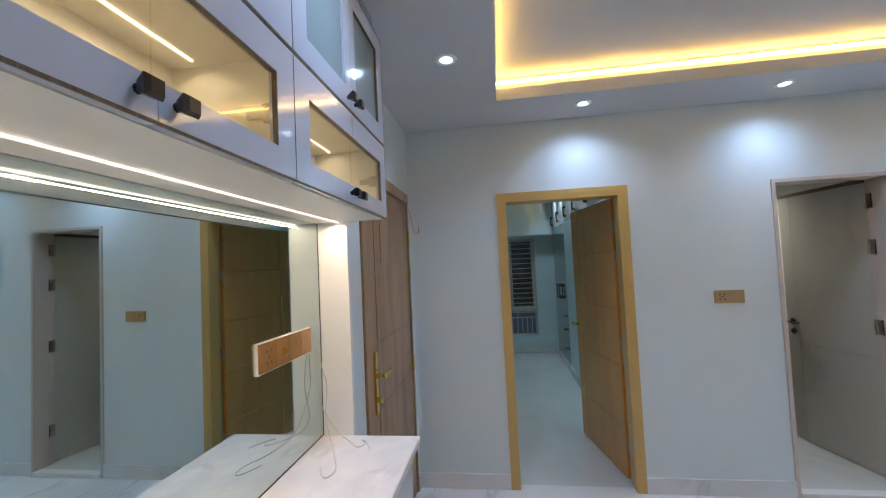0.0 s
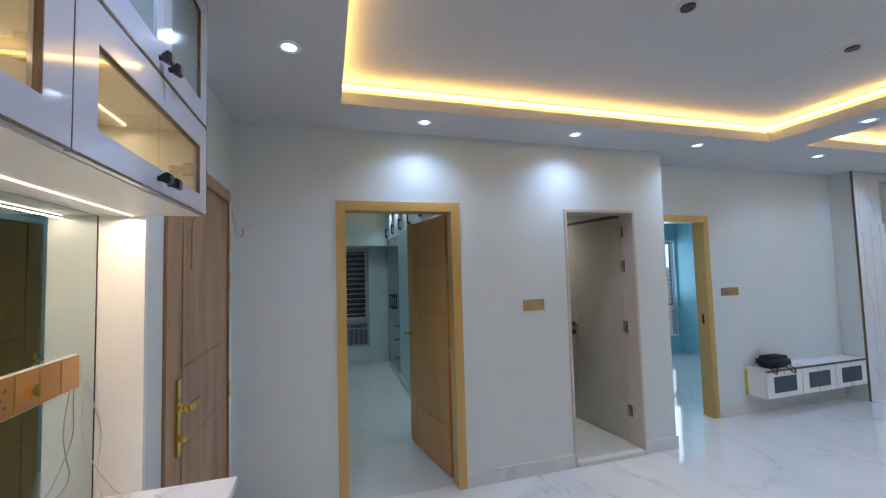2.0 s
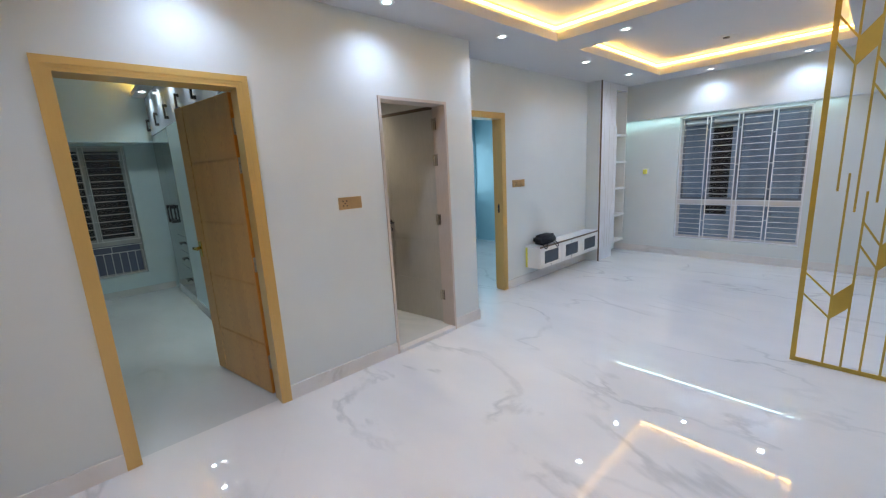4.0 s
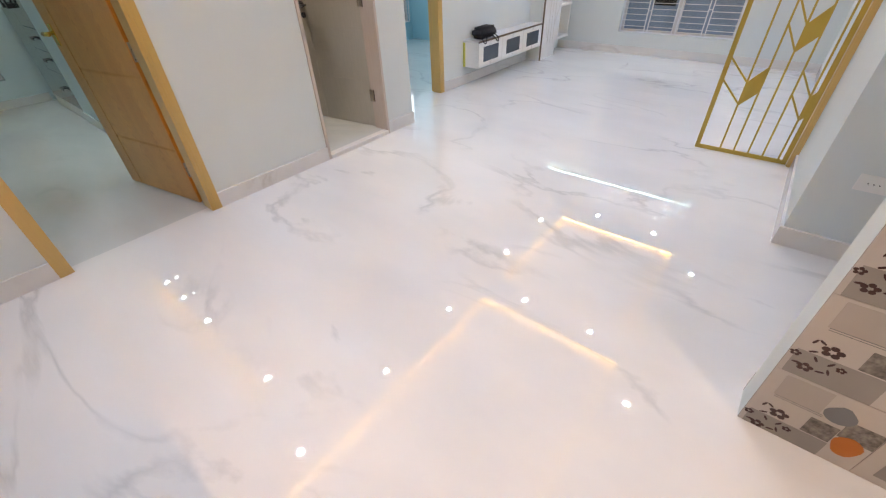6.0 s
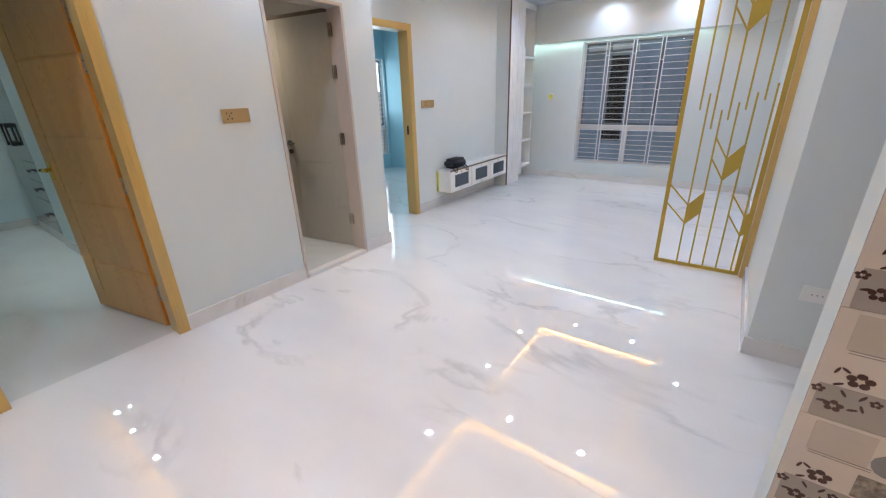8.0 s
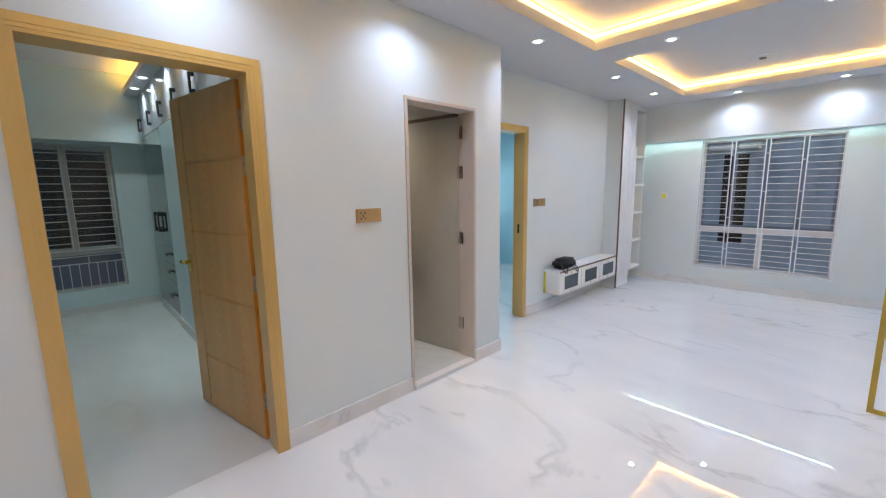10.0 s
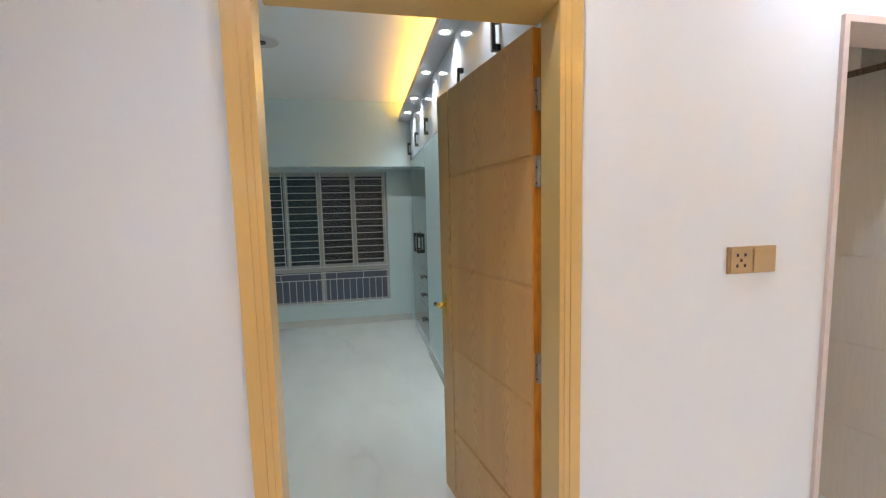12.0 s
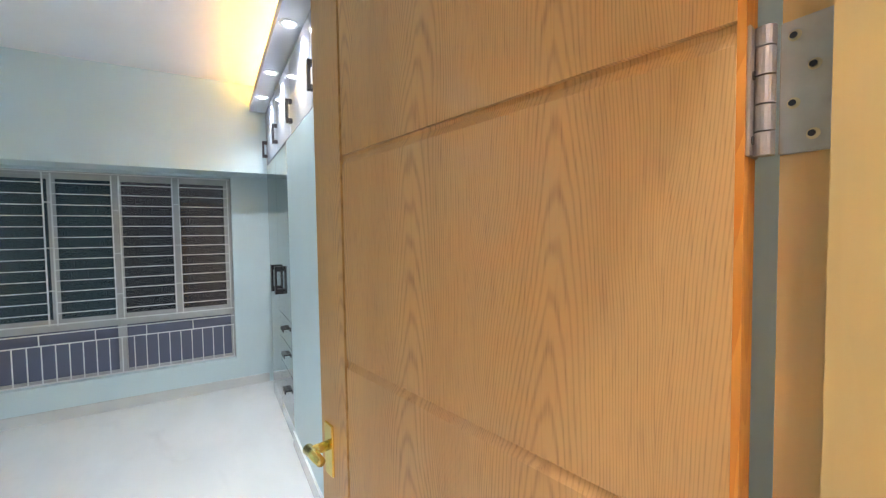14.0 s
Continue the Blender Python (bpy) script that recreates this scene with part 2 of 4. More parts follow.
BATHFLOOR = marble("bath_marble", (0.56, 0.58, 0.57), (0.45, 0.5, 0.5), 0.2, 2.0, 0.05, 0.8)
SKIRT = marble("skirting_marble", (0.76, 0.74, 0.72), (0.55, 0.5, 0.46), 0.15, 2.0, 0.05, 0.6)
COUNTER = marble("counter_marble", (0.82, 0.78, 0.76), (0.48, 0.47, 0.50), 0.12, 4.5, 0.07, 0.55, cloud=(0.70, 0.68, 0.69))
PANELM = marble("panel_marble", (0.82, 0.81, 0.82), (0.55, 0.52, 0.5), 0.1, 2.5, 0.02, 0.6)
TEAK = wood("frame_wood", (0.60, 0.38, 0.12), (0.625, 0.40, 0.13), 0.3, 2, 1.0, coat=0.5, rings=1.0, figure=0.15, relief=0.02)
LEAFW = veneer("door_veneer", (0.60, 0.325, 0.105), (0.25, 0.105, 0.024), 0, 0.25, 0.0, 0.38, 0.15, 15.0, 0.52, 26.0)
RAWW = wood("raw_edge_wood", (0.55, 0.18, 0.02), (0.72, 0.29, 0.045), 0.4)
CARVEW = veneer("carved_door_wood", (0.40, 0.225, 0.10), (0.15, 0.07, 0.026), 1, 0.22, 0.0, 0.3, 0.25, 9.0, 0.45, 20.0, 2.2)
BEIGE = wood("beige_laminate", (0.50, 0.475, 0.415), (0.54, 0.51, 0.45), 0.35, 2, 1.6, rings=0.6)
PALEW = wood("pale_laminate", (0.56, 0.47, 0.41), (0.60, 0.52, 0.46), 0.35, 2, 1.6, rings=0.6)
# edge bands, and the shade strip on top of the bathroom leaf
TRIM = wood("brown_band_and_shade", (0.10, 0.06, 0.035), (0.20, 0.14, 0.085), 0.4)
LAMI = mat("white_laminate", (0.58, 0.60, 0.68), 0.1, vary=0.01, bump=0.0, coat=0.5)
LAMIN = mat("cabinet_inside", (0.80, 0.76, 0.68), 0.4, vary=0.02)
GREEN = mat("green_gloss_laminate", (0.055, 0.085, 0.075), 0.08, vary=0.04, bump=0, coat=0.6)
GOLD = mat("golden_metal", (0.52, 0.35, 0.07), 0.38, metal=0.55, vary=0.05)
BRASS = mat("brass", (0.85, 0.66, 0.22), 0.22, metal=1.0, vary=0.05)
SWITCH = mat("gold_switch_plate", (0.56, 0.36, 0.17), 0.28, metal=0.5, vary=0.05)
STEEL = mat("satin_steel", (0.44, 0.39, 0.31), 0.45, metal=0.8, vary=0.12, scale=30)
BRASSY = mat("yellowed_screw_steel", (0.60, 0.46, 0.26), 0.28, metal=1.0, vary=0.2, scale=80)
MAROONG = mat("maroon_gap", (0.05, 0.012, 0.008), 0.7)
CHROME = mat("dark_chrome", (0.35, 0.35, 0.36), 0.2, metal=1.0)
BLACK = mat("black_plastic", (0.015, 0.013, 0.014), 0.35, vary=0.1)
KNOBM = mat("brown_black_knob", (0.006, 0.004, 0.005), 0.28, vary=0.1, bump=0.0)
BAGM = mat("black_bag_cloth", (0.012, 0.012, 0.016), 0.8, vary=0.3, scale=30, bump=0.5, bscale=400)
DARKP = mat("dark_slate_panel", (0.06, 0.075, 0.095), 0.25, vary=0.1)
ALU = mat("window_aluminium", (0.70, 0.68, 0.68), 0.4, metal=0.1, vary=0.05)
GREYALU = mat("dull_window_aluminium", (0.42, 0.43, 0.43), 0.4, metal=0.1, vary=0.08)
SASH = mat("grey_sash_aluminium", (0.17, 0.20, 0.25), 0.4, metal=0.1)
BAR = mat("white_grille_paint", (0.80, 0.82, 0.85), 0.35)
GREYBAR = mat("grey_grille_paint", (0.66, 0.68, 0.68), 0.4)
WIRE = mat("grey_wire", (0.55, 0.52, 0.48), 0.5)
PINK = mat("pink_wire", (0.55, 0.22, 0.24), 0.5)
YELLOW = mat("yellow_strap", (0.75, 0.72, 0.12), 0.6)
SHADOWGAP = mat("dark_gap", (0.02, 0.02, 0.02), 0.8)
NEIGH = mat("neighbour_plaster", (0.29, 0.38, 0.53), 0.8, vary=0.15, bump=0.0, scale=2)
# near-black colour puts the darkness outside the bedroom into the plaster
NEIGHD = mat("unlit_neighbour_plaster", (0.005, 0.006, 0.008), 0.9, vary=0.1, bump=0.0)
NEIGH2 = mat("neighbour_ledge", (0.6, 0.62, 0.66), 0.8, vary=0.1)
MAROON = mat("maroon_shutter", (0.008, 0.003, 0.004), 0.6, vary=0.3)
EARTH = mat("concrete_ground", (0.25, 0.25, 0.24), 0.9, vary=0.2)
LENS = mat("lit_lens", (0.9, 0.95, 1.0), 0.3, vary=0, bump=0, emit=(0.75, 0.9, 1.0), power=8)
HALO = mat("lit_cyan_acrylic", (0.7, 0.85, 0.9), 0.3, vary=0, bump=0, emit=(0.38, 0.78, 0.95), power=0.8)
SKYW = mat("hazy_sky", (0.7, 0.8, 0.9), 0.9, vary=0, bump=0, emit=(0.75, 0.88, 1.0), power=1.3)
LEDW = mat("led_tape", (1, 0.95, 0.85), 0.4, vary=0, bump=0, emit=(1.0, 0.82, 0.72), power=2.2)
LEDY = mat("warm_led_tape", (1, 0.8, 0.5), 0.4, vary=0, bump=0, emit=(1.0, 0.6, 0.15), power=6)
CLEAR = glass("clear_glass", (0.93, 0.95, 0.95))
AMBER = glass("amber_glass", (0.97, 0.93, 0.82), 0.0)
FROST = glass("frosted_glass", (0.42, 0.50, 0.50), 0.1, 0.75)
TINT = glass("teal_window_glass", (0.35, 0.47, 0.52), 0.02, 0.13)
LOWPANE = glass("grey_blue_window_glass", (0.34, 0.37, 0.50), 0.05, 0.5)
MIRROR = bpy.data.materials.new("mirror_silver")
MIRROR.use_nodes = True
mb = MIRROR.node_tree.nodes["Principled BSDF"]
mb.inputs["Base Color"].default_value, mb.inputs["Metallic"].default_value, mb.inputs["Roughness"].default_value = (0.60, 0.70, 0.685, 1), 1, 0.02

mn, ml = MIRROR.node_tree.nodes, MIRROR.node_tree.links
sm, smr, smc = mn.new("ShaderNodeTexNoise"), mn.new("ShaderNodeMapRange"), mn.new("ShaderNodeTexCoord")
sm.inputs["Scale"].default_value, sm.inputs["Detail"].default_value, sm.inputs["Distortion"].default_value = 3.0, 6, 1.0
smr.inputs["From Min"].default_value, smr.inputs["From Max"].default_value = 0.5, 0.75
smr.inputs["To Min"].default_value, smr.inputs["To Max"].default_value = 0.006, 0.12
ml.new(smc.outputs["Object"], sm.inputs["Vector"])
ml.new(sm.outputs["Fac"], smr.inputs["Value"])
ml.new(smr.outputs[0], mb.inputs["Roughness"])


# ---- building blocks ----
def box(bm, x0, x1, y0, y1, z0, z1):
    vs = [bm.verts.new((x, y, z)) for x in (x0, x1) for y in (y0, y1) for z in (z0, z1)]
    for f in ((0, 1, 3, 2), (4, 6, 7, 5), (0, 4, 5, 1), (2, 3, 7, 6), (0, 2, 6, 4), (1, 5, 7, 3)):
        bm.faces.new([vs[i] for i in f])
    return bm


def cyl(bm, m, r, h, seg=20, r2=None):
    bmesh.ops.create_cone(bm, cap_ends=True, segments=seg, radius1=r, radius2=r if r2 is None else r2, depth=h, matrix=m)
    return bm


def prism(bm, pts, z0, z1, swap=None):
    """A polygon given in two coordinates, drawn out along the third."""
    put = swap or (lambda a, b, c: (a, b, c))
    lo = [bm.verts.new(put(a, b, z0)) for a, b in pts]
    hi = [bm.verts.new(put(a, b, z1)) for a, b in pts]
    n = len(pts)
    bm.faces.new(lo[::-1])
    bm.faces.new(hi)
    for i in range(n):
        bm.faces.new([lo[i], lo[(i + 1) % n], hi[(i + 1) % n], hi[i]])
    return bm


def mesh_of(name, bm, material, bevel=0.0, smooth=False):
    if bevel:
        bmesh.ops.bevel(bm, geom=list(bm.edges), offset=bevel, segments=2, affect="EDGES", clamp_overlap=True)
    bmesh.ops.recalc_face_normals(bm, faces=bm.faces)
    me = bpy.data.meshes.new(name)
    bm.to_mesh(me)
    bm.free()
    me.materials.append(material)
    if smooth:
        for p in me.polygons:
            p.use_smooth = True
    return me


def part(name, bm, material, parent=None, label="", bevel=0.0, smooth=False, m=None):
    ob = new(name, mesh_of(name, bm, material, bevel, smooth))
    if parent:
        ob.parent = parent
    if m is not None:
        ob.matrix_local = m
    return tagged(ob, label)


def boxpart(name, b, material, parent=None, label="", bevel=0.0):
    return part(name, box(bmesh.new(), *b), material, parent, label, bevel)


def thing(name, m, label, category, group="", kind=""):
    ob = new(name)
    ob.empty_display_size = 0.1
    ob.matrix_world = m
    return tagged(ob, label, category, group, kind)


def struct(name, boxes, material, label=""):
    bm = bmesh.new()
    for b in boxes:
        box(bm, *b)
    return tagged(part(name, bm, material), label, kind="structure")


def tube(name, pts, r, material, parent=None, label=""):
    cu = bpy.data.curves.new(name, "CURVE")
    cu.dimensions, cu.bevel_depth, cu.bevel_resolution = "3D", r, 2
    sp = cu.splines.new("NURBS")
    sp.points.add(len(pts) - 1)
    for p, q in zip(sp.points, pts):
        p.co = (*q, 1)
    sp.use_endpoint_u, sp.order_u = True, 3
    dg = new(name + "_tmp", cu)
    me = bpy.data.meshes.new_from_object(dg)
    bpy.data.objects.remove(dg)
    bpy.data.curves.remove(cu)
    me.name = name
    me.materials.clear()
    me.materials.append(material)
    ob = new(name, me)
    if parent:
        ob.parent = parent
    return tagged(ob, label)


# ---- structure ----
WA, WC, WL, WW = 2.955, 3.34, -0.375, 7.05
struct("floor", [(-0.6, 7.17, -3.12, 3.02, -0.2, 0.0), (2.0, 7.17, 3.02, 3.46, -0.2, 0.0), (2.0, 6.62, 3.46, 6.12, -0.2, 0.0)], FLOOR)
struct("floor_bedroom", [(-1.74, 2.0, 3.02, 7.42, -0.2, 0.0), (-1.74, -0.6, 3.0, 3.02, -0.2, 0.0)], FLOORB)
struct("floor_bathroom", [(1.5, 3.0, 3.0, 5.0, 0.002, 0.03)], BATHFLOOR)
struct("threshold", [(2.118, 2.768, 2.935, 3.0, 0.002, 0.034)], SKIRT)
struct("wall_north", [(WL, 0.28, WA, 3.075, 0, CEIL), (0.28, 1.185, WA, 3.075, 2.10, CEIL), (1.185, 2.094, WA, 3.075, 0, CEIL),
                      (2.094, 2.791, WA, 3.075, 2.068, CEIL), (2.791, 3.12, WA, 3.09, 0, CEIL), (2.86, 3.12, 3.09, 3.34, 0, CEIL),
                      (3.12, 3.19, 3.34, 3.46, 0, CEIL), (3.19, 4.085, 3.34, 3.46, 2.095, CEIL), (4.085, WW + 0.12, 3.34, 3.46, 0, CEIL)], WALL)
struct("wall_west", [(WL - 0.12, WL, 1.605, 1.86, 0, CEIL), (WL - 0.12, WL, 1.86, 2.9, 2.125, CEIL), (WL - 0.12, WL, 2.9, WA + 0.12, 0, CEIL),
                     (-0.6, -0.465, -3.0, 1.605, 0, CEIL)], WALL)
struct("wall_east", [(WW, WW + 0.12, -0.02, 3.34, 2.085, CEIL), (WW, WW + 0.12, -0.14, 0.953, 0, 2.085), (WW, WW + 0.12, 2.415, 3.34, 0, 2.085),
                     (WW, WW + 0.12, 0.953, 2.415, 0, 0.28), (WW, WW + 0.12, 0.953, 2.415, 2.06, 2.085)], WALL)
struct("beam_east", [(WW - 0.1, WW, -0.02, 3.34, 2.085, CEIL)], WALL)
struct("wall_south", [(2.825, 3.93, -0.14, 0.013, 0, CEIL), (3.93, WW, -0.14, -0.02, 0, CEIL), (2.825, 2.97, -3.0, -0.14, 0, CEIL), (1.56, 1.68, -3.0, 0.0, 0, CEIL),
                      (-0.6, 3.0, -3.12, -3.0, 0, CEIL)], WALL)
# bedroom shell
struct("wall_bedroom_south", [(-1.62, WL - 0.12, 3.0, 3.075, 0, 2.85)], TEAL)
struct("wall_bedroom_west", [(-1.74, -1.62, 3.0, 7.42, 0, 2.85)], TEAL)
struct("wall_bedroom_north", [(-1.62, 1.9, 7.3, 7.42, 0, 0.29), (-1.62, -0.82, 7.3, 7.42, 0.29, 2.04), (0.93, 1.9, 7.3, 7.42, 0.29, 2.04),
                              (-1.62, 1.9, 7.3, 7.42, 2.04, 2.85)], TEAL)
struct("column", [(-1.62, -1.42, 5.9, 6.2, 0, 2.85)], TEAL)
struct("wall_bedroom_lining", [(-0.37, 0.27, 3.076, 3.085, 0, 2.85), (1.2, 1.32, 3.076, 3.085, 0, 2.85), (0.27, 1.2, 3.076, 3.085, 2.11, 2.85)], TEAL)
struct("beam", [(-1.62, 1.9, 7.0, 7.3, 2.06, 2.85)], TEAL)
struct("ceiling_bedroom", [(-1.74, 1.9, 3.075, 7.42, 2.85, 2.95)], BEDCEIL)
struct("wall_partition", [(1.22, 1.5, 3.12, 5.87, 0, 2.13)], TEAL)
struct("wall_divider", [(1.9, 2.0, 3.08, 7.42, 0, 2.85), (1.3, 1.9, 3.085, 3.12, 0, 2.85)], TEAL)
# bathroom shell
struct("wall_bathroom", [(1.9, 2.0, 3.075, 5.0, 0.03, 2.4), (2.0, 3.1, 4.9, 5.0, 0.03, 2.4), (2.98, 3.1, 3.46, 4.9, 0.03, 2.4)], WHITE)
struct("ceiling_bathroom", [(1.9, 3.1, 3.08, 5.0, 2.3, 2.4)], CEILING)
# blue room shell
struct("wall_blue_room", [(6.5, 6.62, 3.46, 6.1, 0, 2.75), (3.0, 5.0, 6.0, 6.12, 0, 2.75), (5.0, 6.46, 6.0, 6.12, 0, 0.28), (5.0, 6.46, 6.0, 6.12, 2.04, 2.75),
                          (6.46, 6.62, 6.0, 6.12, 0, 2.75), (2.98, 3.1, 5.0, 6.1, 0, 2.75)], BLUE)
struct("ceiling_blue_room", [(3.0, 6.6, 3.46, 6.1, 2.75, 2.85)], CEILING)


def ring(bm, X0, X1, Y0, Y1, holes, z0, z1):
    """A slab with rectangular holes side by side along x."""
    x = X0
    for a, b, c, d in holes:
        box(bm, x, a, Y0, Y1, z0, z1)
        box(bm, a, b, Y0, c, z0, z1)
        box(bm, a, b, d, Y1, z0, z1)
        x = b
    box(bm, x, X1, Y0, Y1, z0, z1)


COVET = mat("cove_led_tape", (1, 0.8, 0.5), 0.4, vary=0, bump=0, emit=(1.0, 0.66, 0.26), power=10)
for (a, b, c, d) in TRAYS:
    th = thing("cove_led_strip", pose(0, 0, 0), "warm yellow LED tape hidden in the tray ceiling's cove", "light strip")
    e, z = COVE_W - 0.001, CEIL + LIP + 0.05
    for bx in ((a - e, b + e, c - e, c - e + 0.004), (a - e, b + e, d + e - 0.004, d + e), (a - e, a - e + 0.004, c - e + 0.005, d + e - 0.005), (b + e - 0.004, b + e, c - e + 0.005, d + e - 0.005)):
        boxpart("tape", (*bx, z, z + 0.02), COVET, th)
bm = bmesh.new()
ring(bm, -0.6, WW + 0.12, -3.1, 3.46, TRAYS, CEIL, CEIL + LIP)
wide = [(a - COVE_W, b + COVE_W, c - COVE_W, d + COVE_W) for a, b, c, d in TRAYS]
ring(bm, -0.6, WW + 0.12, -3.1, 3.46, wide, CEIL + LIP, TOP)
box(bm, -0.6, WW + 0.12, -3.1, 3.46, TOP, TOP + 0.1)
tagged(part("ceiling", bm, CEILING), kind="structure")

# skirting
SK = 0.105
struct("baseboard", [(WL, 0.28, WA - 0.012, WA, 0.001, SK), (1.185, 2.094, WA - 0.012, WA, 0.001, SK), (2.791, 3.132, WA - 0.012, WA, 0.001, SK),
                     (3.12, 3.132, WA, 3.34, 0.001, SK), (4.085, 6.0, 3.328, 3.34, 0.001, SK), (WW - 0.012, WW, 0.68, 3.33, 0.001, SK),
                     (WW - 0.012, WW, -0.02, 0.68, 0.001, SK), (4.06, WW - 0.012, -0.02, -0.008, 0.001, SK), (2.81, 2.825, -3.0, 0.028, 0.001, SK),
                     (2.825, 3.92, 0.013, 0.028, 0.001, SK), (1.68, 1.692, -2.9, 0.0, 0.001, SK), (WL, WL + 0.012, 2.9, WA - 0.012, 0.001, SK)], SKIRT)
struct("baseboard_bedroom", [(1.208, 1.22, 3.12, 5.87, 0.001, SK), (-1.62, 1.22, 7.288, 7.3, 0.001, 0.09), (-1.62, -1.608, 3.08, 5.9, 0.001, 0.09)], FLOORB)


# ---- doors ----
PROFILE = ((0, 0.50, 0.0), (0.50, 0.58, 0.003), (0.58, 0.76, 0.0012), (0.76, 0.83, 0.0045), (0.83, 1.0, 0.003))


def door_frame(name, x0, x1, ztop, y_face, depth, w, material, label, grooves=True, stop=(0.07, 0.109)):
    """Jambs with a rebate behind the stop, and a casing whose grooves run round the head."""
    th = thing(name, pose(0, 0, 0), label, "", kind="structure")
    steps = PROFILE if grooves else ((0, 1, 0.0),)
    cut = 0.024 if grooves else 0.0
    for s, out, far in ((1, x0, stop[0]), (-1, x1, stop[1])):
        bm = bmesh.new()
        p0, p1 = sorted((out, out + s * w))
        box(bm, p0, p1, y_face + 0.012, y_face + far, 0.001, ztop)
        p0, p1 = sorted((out, out + s * (w - cut)))
        box(bm, p0, p1, y_face + far, y_face + depth, 0.001, ztop)
        for u0, u1, p in steps:
            q0, q1 = sorted((out + s * w * u0, out + s * w * u1))
            box(bm, q0, q1, y_face - 0.012 + p, y_face + 0.012, 0.001, ztop - w * u1)
        part("jamb", bm, material, th)
    bm = bmesh.new()
    box(bm, x0 + w, x1 - w, y_face + 0.012, y_face + depth, ztop - w, ztop)
    for u0, u1, p in steps:
        box(bm, x0 + w * u0, x1 - w * u0, y_face - 0.012 + p, y_face + 0.012, ztop - w * u1, ztop - w * u0)
    part("head", bm, material, th)
    return th


frame_1 = door_frame("door_1", 0.28, 1.185, 2.10, WA, 0.145, 0.066, TEAK, "glossy golden-brown wooden door frame with grooved casing")
frame_2 = door_frame("door_2", 2.094, 2.791, 2.068, WA, 0.15, 0.022, PALEW, "pale wood-look frame of the bathroom doorway", False)
frame_3 = door_frame("door_3", 3.19, 4.085, 2.095, WC, 0.145, 0.066, TEAK, "golden-brown wooden frame of the blue room's doorway")

boxpart("strike_plate", (4.0165, 4.019, 3.385, 3.41, 0.96, 1.06), BLACK, frame_3, "dark strike plate")


def leaf(bm, w, h, t, grooves, stile, cut=0.006, deep=0.004):
    """A door leaf in local x (0 to w), face at y 0, with V grooves cut as gaps between raised fields."""
    box(bm, 0, w, deep, t - deep, 0, h)
    zs = [0] + grooves + [h]
    for a, b in zip(zs, zs[1:]):
        lo, hi = a + (cut if a else 0), b - (cut if b < h else 0)
        for y0, y1 in ((0, deep), (t - deep, t)):
            box(bm, 0, w - stile - cut * 0.5, y0, y1, lo, hi)
    for y0, y1 in ((0, deep), (t - deep, t)):
        box(bm, w - stile + cut * 0.5, w, y0, y1, 0, h)
    if deep > 0.0035:
        # the lower side of each groove slopes up to the face
        for g in grooves:
            for y, o in ((deep, 0.0), (t - deep, t)):
                tri = [(y, g + cut * 0.35), (y, g - cut), (o, g - cut)]
                prism(bm, tri if o else tri[::-1], 0.0, w - stile - cut, lambda a, b, c: (c, a, b))
    return bm


def hinge(parent, x, y, z, h=0.1, w=0.031):
    """Butt hinge: a knuckle with one plate each way."""
    hg = part("hinge", box(bmesh.new(), x - 0.002, x + 0.001, y - w, y, z, z + h), STEEL, parent, "satin steel butt hinge", bevel=0.0008)
    bm = bmesh.new()
    cuts = (0.0, 0.19, 0.40, 0.62, 0.84, 1.0)
    for lo, hi in zip(cuts, cuts[1:]):
        cyl(bm, pose(x - 0.0075, y + 0.007, z + h * (lo + hi) / 2), 0.0068, h * (hi - lo) - 0.0012, 20)
    part("knuckle", bm, STEEL, hg, bevel=0.0)
    rim, cross = bmesh.new(), bmesh.new()
    for k in range(4):
        sy, sz = y - w * (0.3 if k % 2 else 0.68), z + h * (k + 0.5) / 4
        cyl(rim, pose(x - 0.0025, sy, sz, 0, 90), 0.0042, 0.0014, 16, 0.0030)
        cyl(cross, pose(x - 0.0034, sy + 0.0008, sz + 0.0005, 0, 90), 0.0024, 0.0006, 12)
    part("screw", rim, BRASSY, hg, "yellowed screw head")
    part("screw_slot", cross, BLACK, hg, "dark screw slot")
    boxpart("mortise_gap", (x - 0.0012, x + 0.001, y - w - 0.005, y - w - 0.0002, z - 0.001, z + h + 0.001), MAROONG, hg, "dark maroon mortise gap")
    return hg


# bedroom leaf, hinged on the far jamb and swung into the bedroom
ang = math.degrees(math.atan2(0.79, -0.145))
leaf1 = thing("door_leaf", pose(1.150, 3.125, 0.012, 0, 0, ang), "brown wood-grain door leaf with shallow grooves, open into the bedroom", "door")
part("panel", leaf(bmesh.new(), 0.80, 2.025, 0.038, [0.37, 0.803, 1.208, 1.631], 0.13, 0.0095, 0.007), LEAFW, leaf1)
boxpart("edge_strip", (-0.006, 0.0, 0.002, 0.036, 0, 2.025), RAWW, leaf1, "orange raw hinge edge")
for z in (0.2, 0.90, 1.548, 1.785):
    hp = boxpart("hinge_plate", (-0.0085, -0.006, 0.004, 0.034, z - 0.012, z + 0.088), STEEL, leaf1, "satin steel hinge plate", bevel=0.0008)
    bm = bmesh.new()
    for k in range(4):
        cyl(bm, pose(-0.009, 0.012 if k % 2 else 0.026, z - 0.012 + 0.1 * (k + 0.5) / 4, 0, 90), 0.0035, 0.0015, 10)
    part("screw", bm, CHROME, hp)
bm = bmesh.new()
box(bm, 0.735, 0.775, 0.038, 0.044, 0.93, 1.05)
plate = part("lock_plate", bm, BRASS, leaf1, "yellow brass lock plate", bevel=0.002)
bm = bmesh.new()
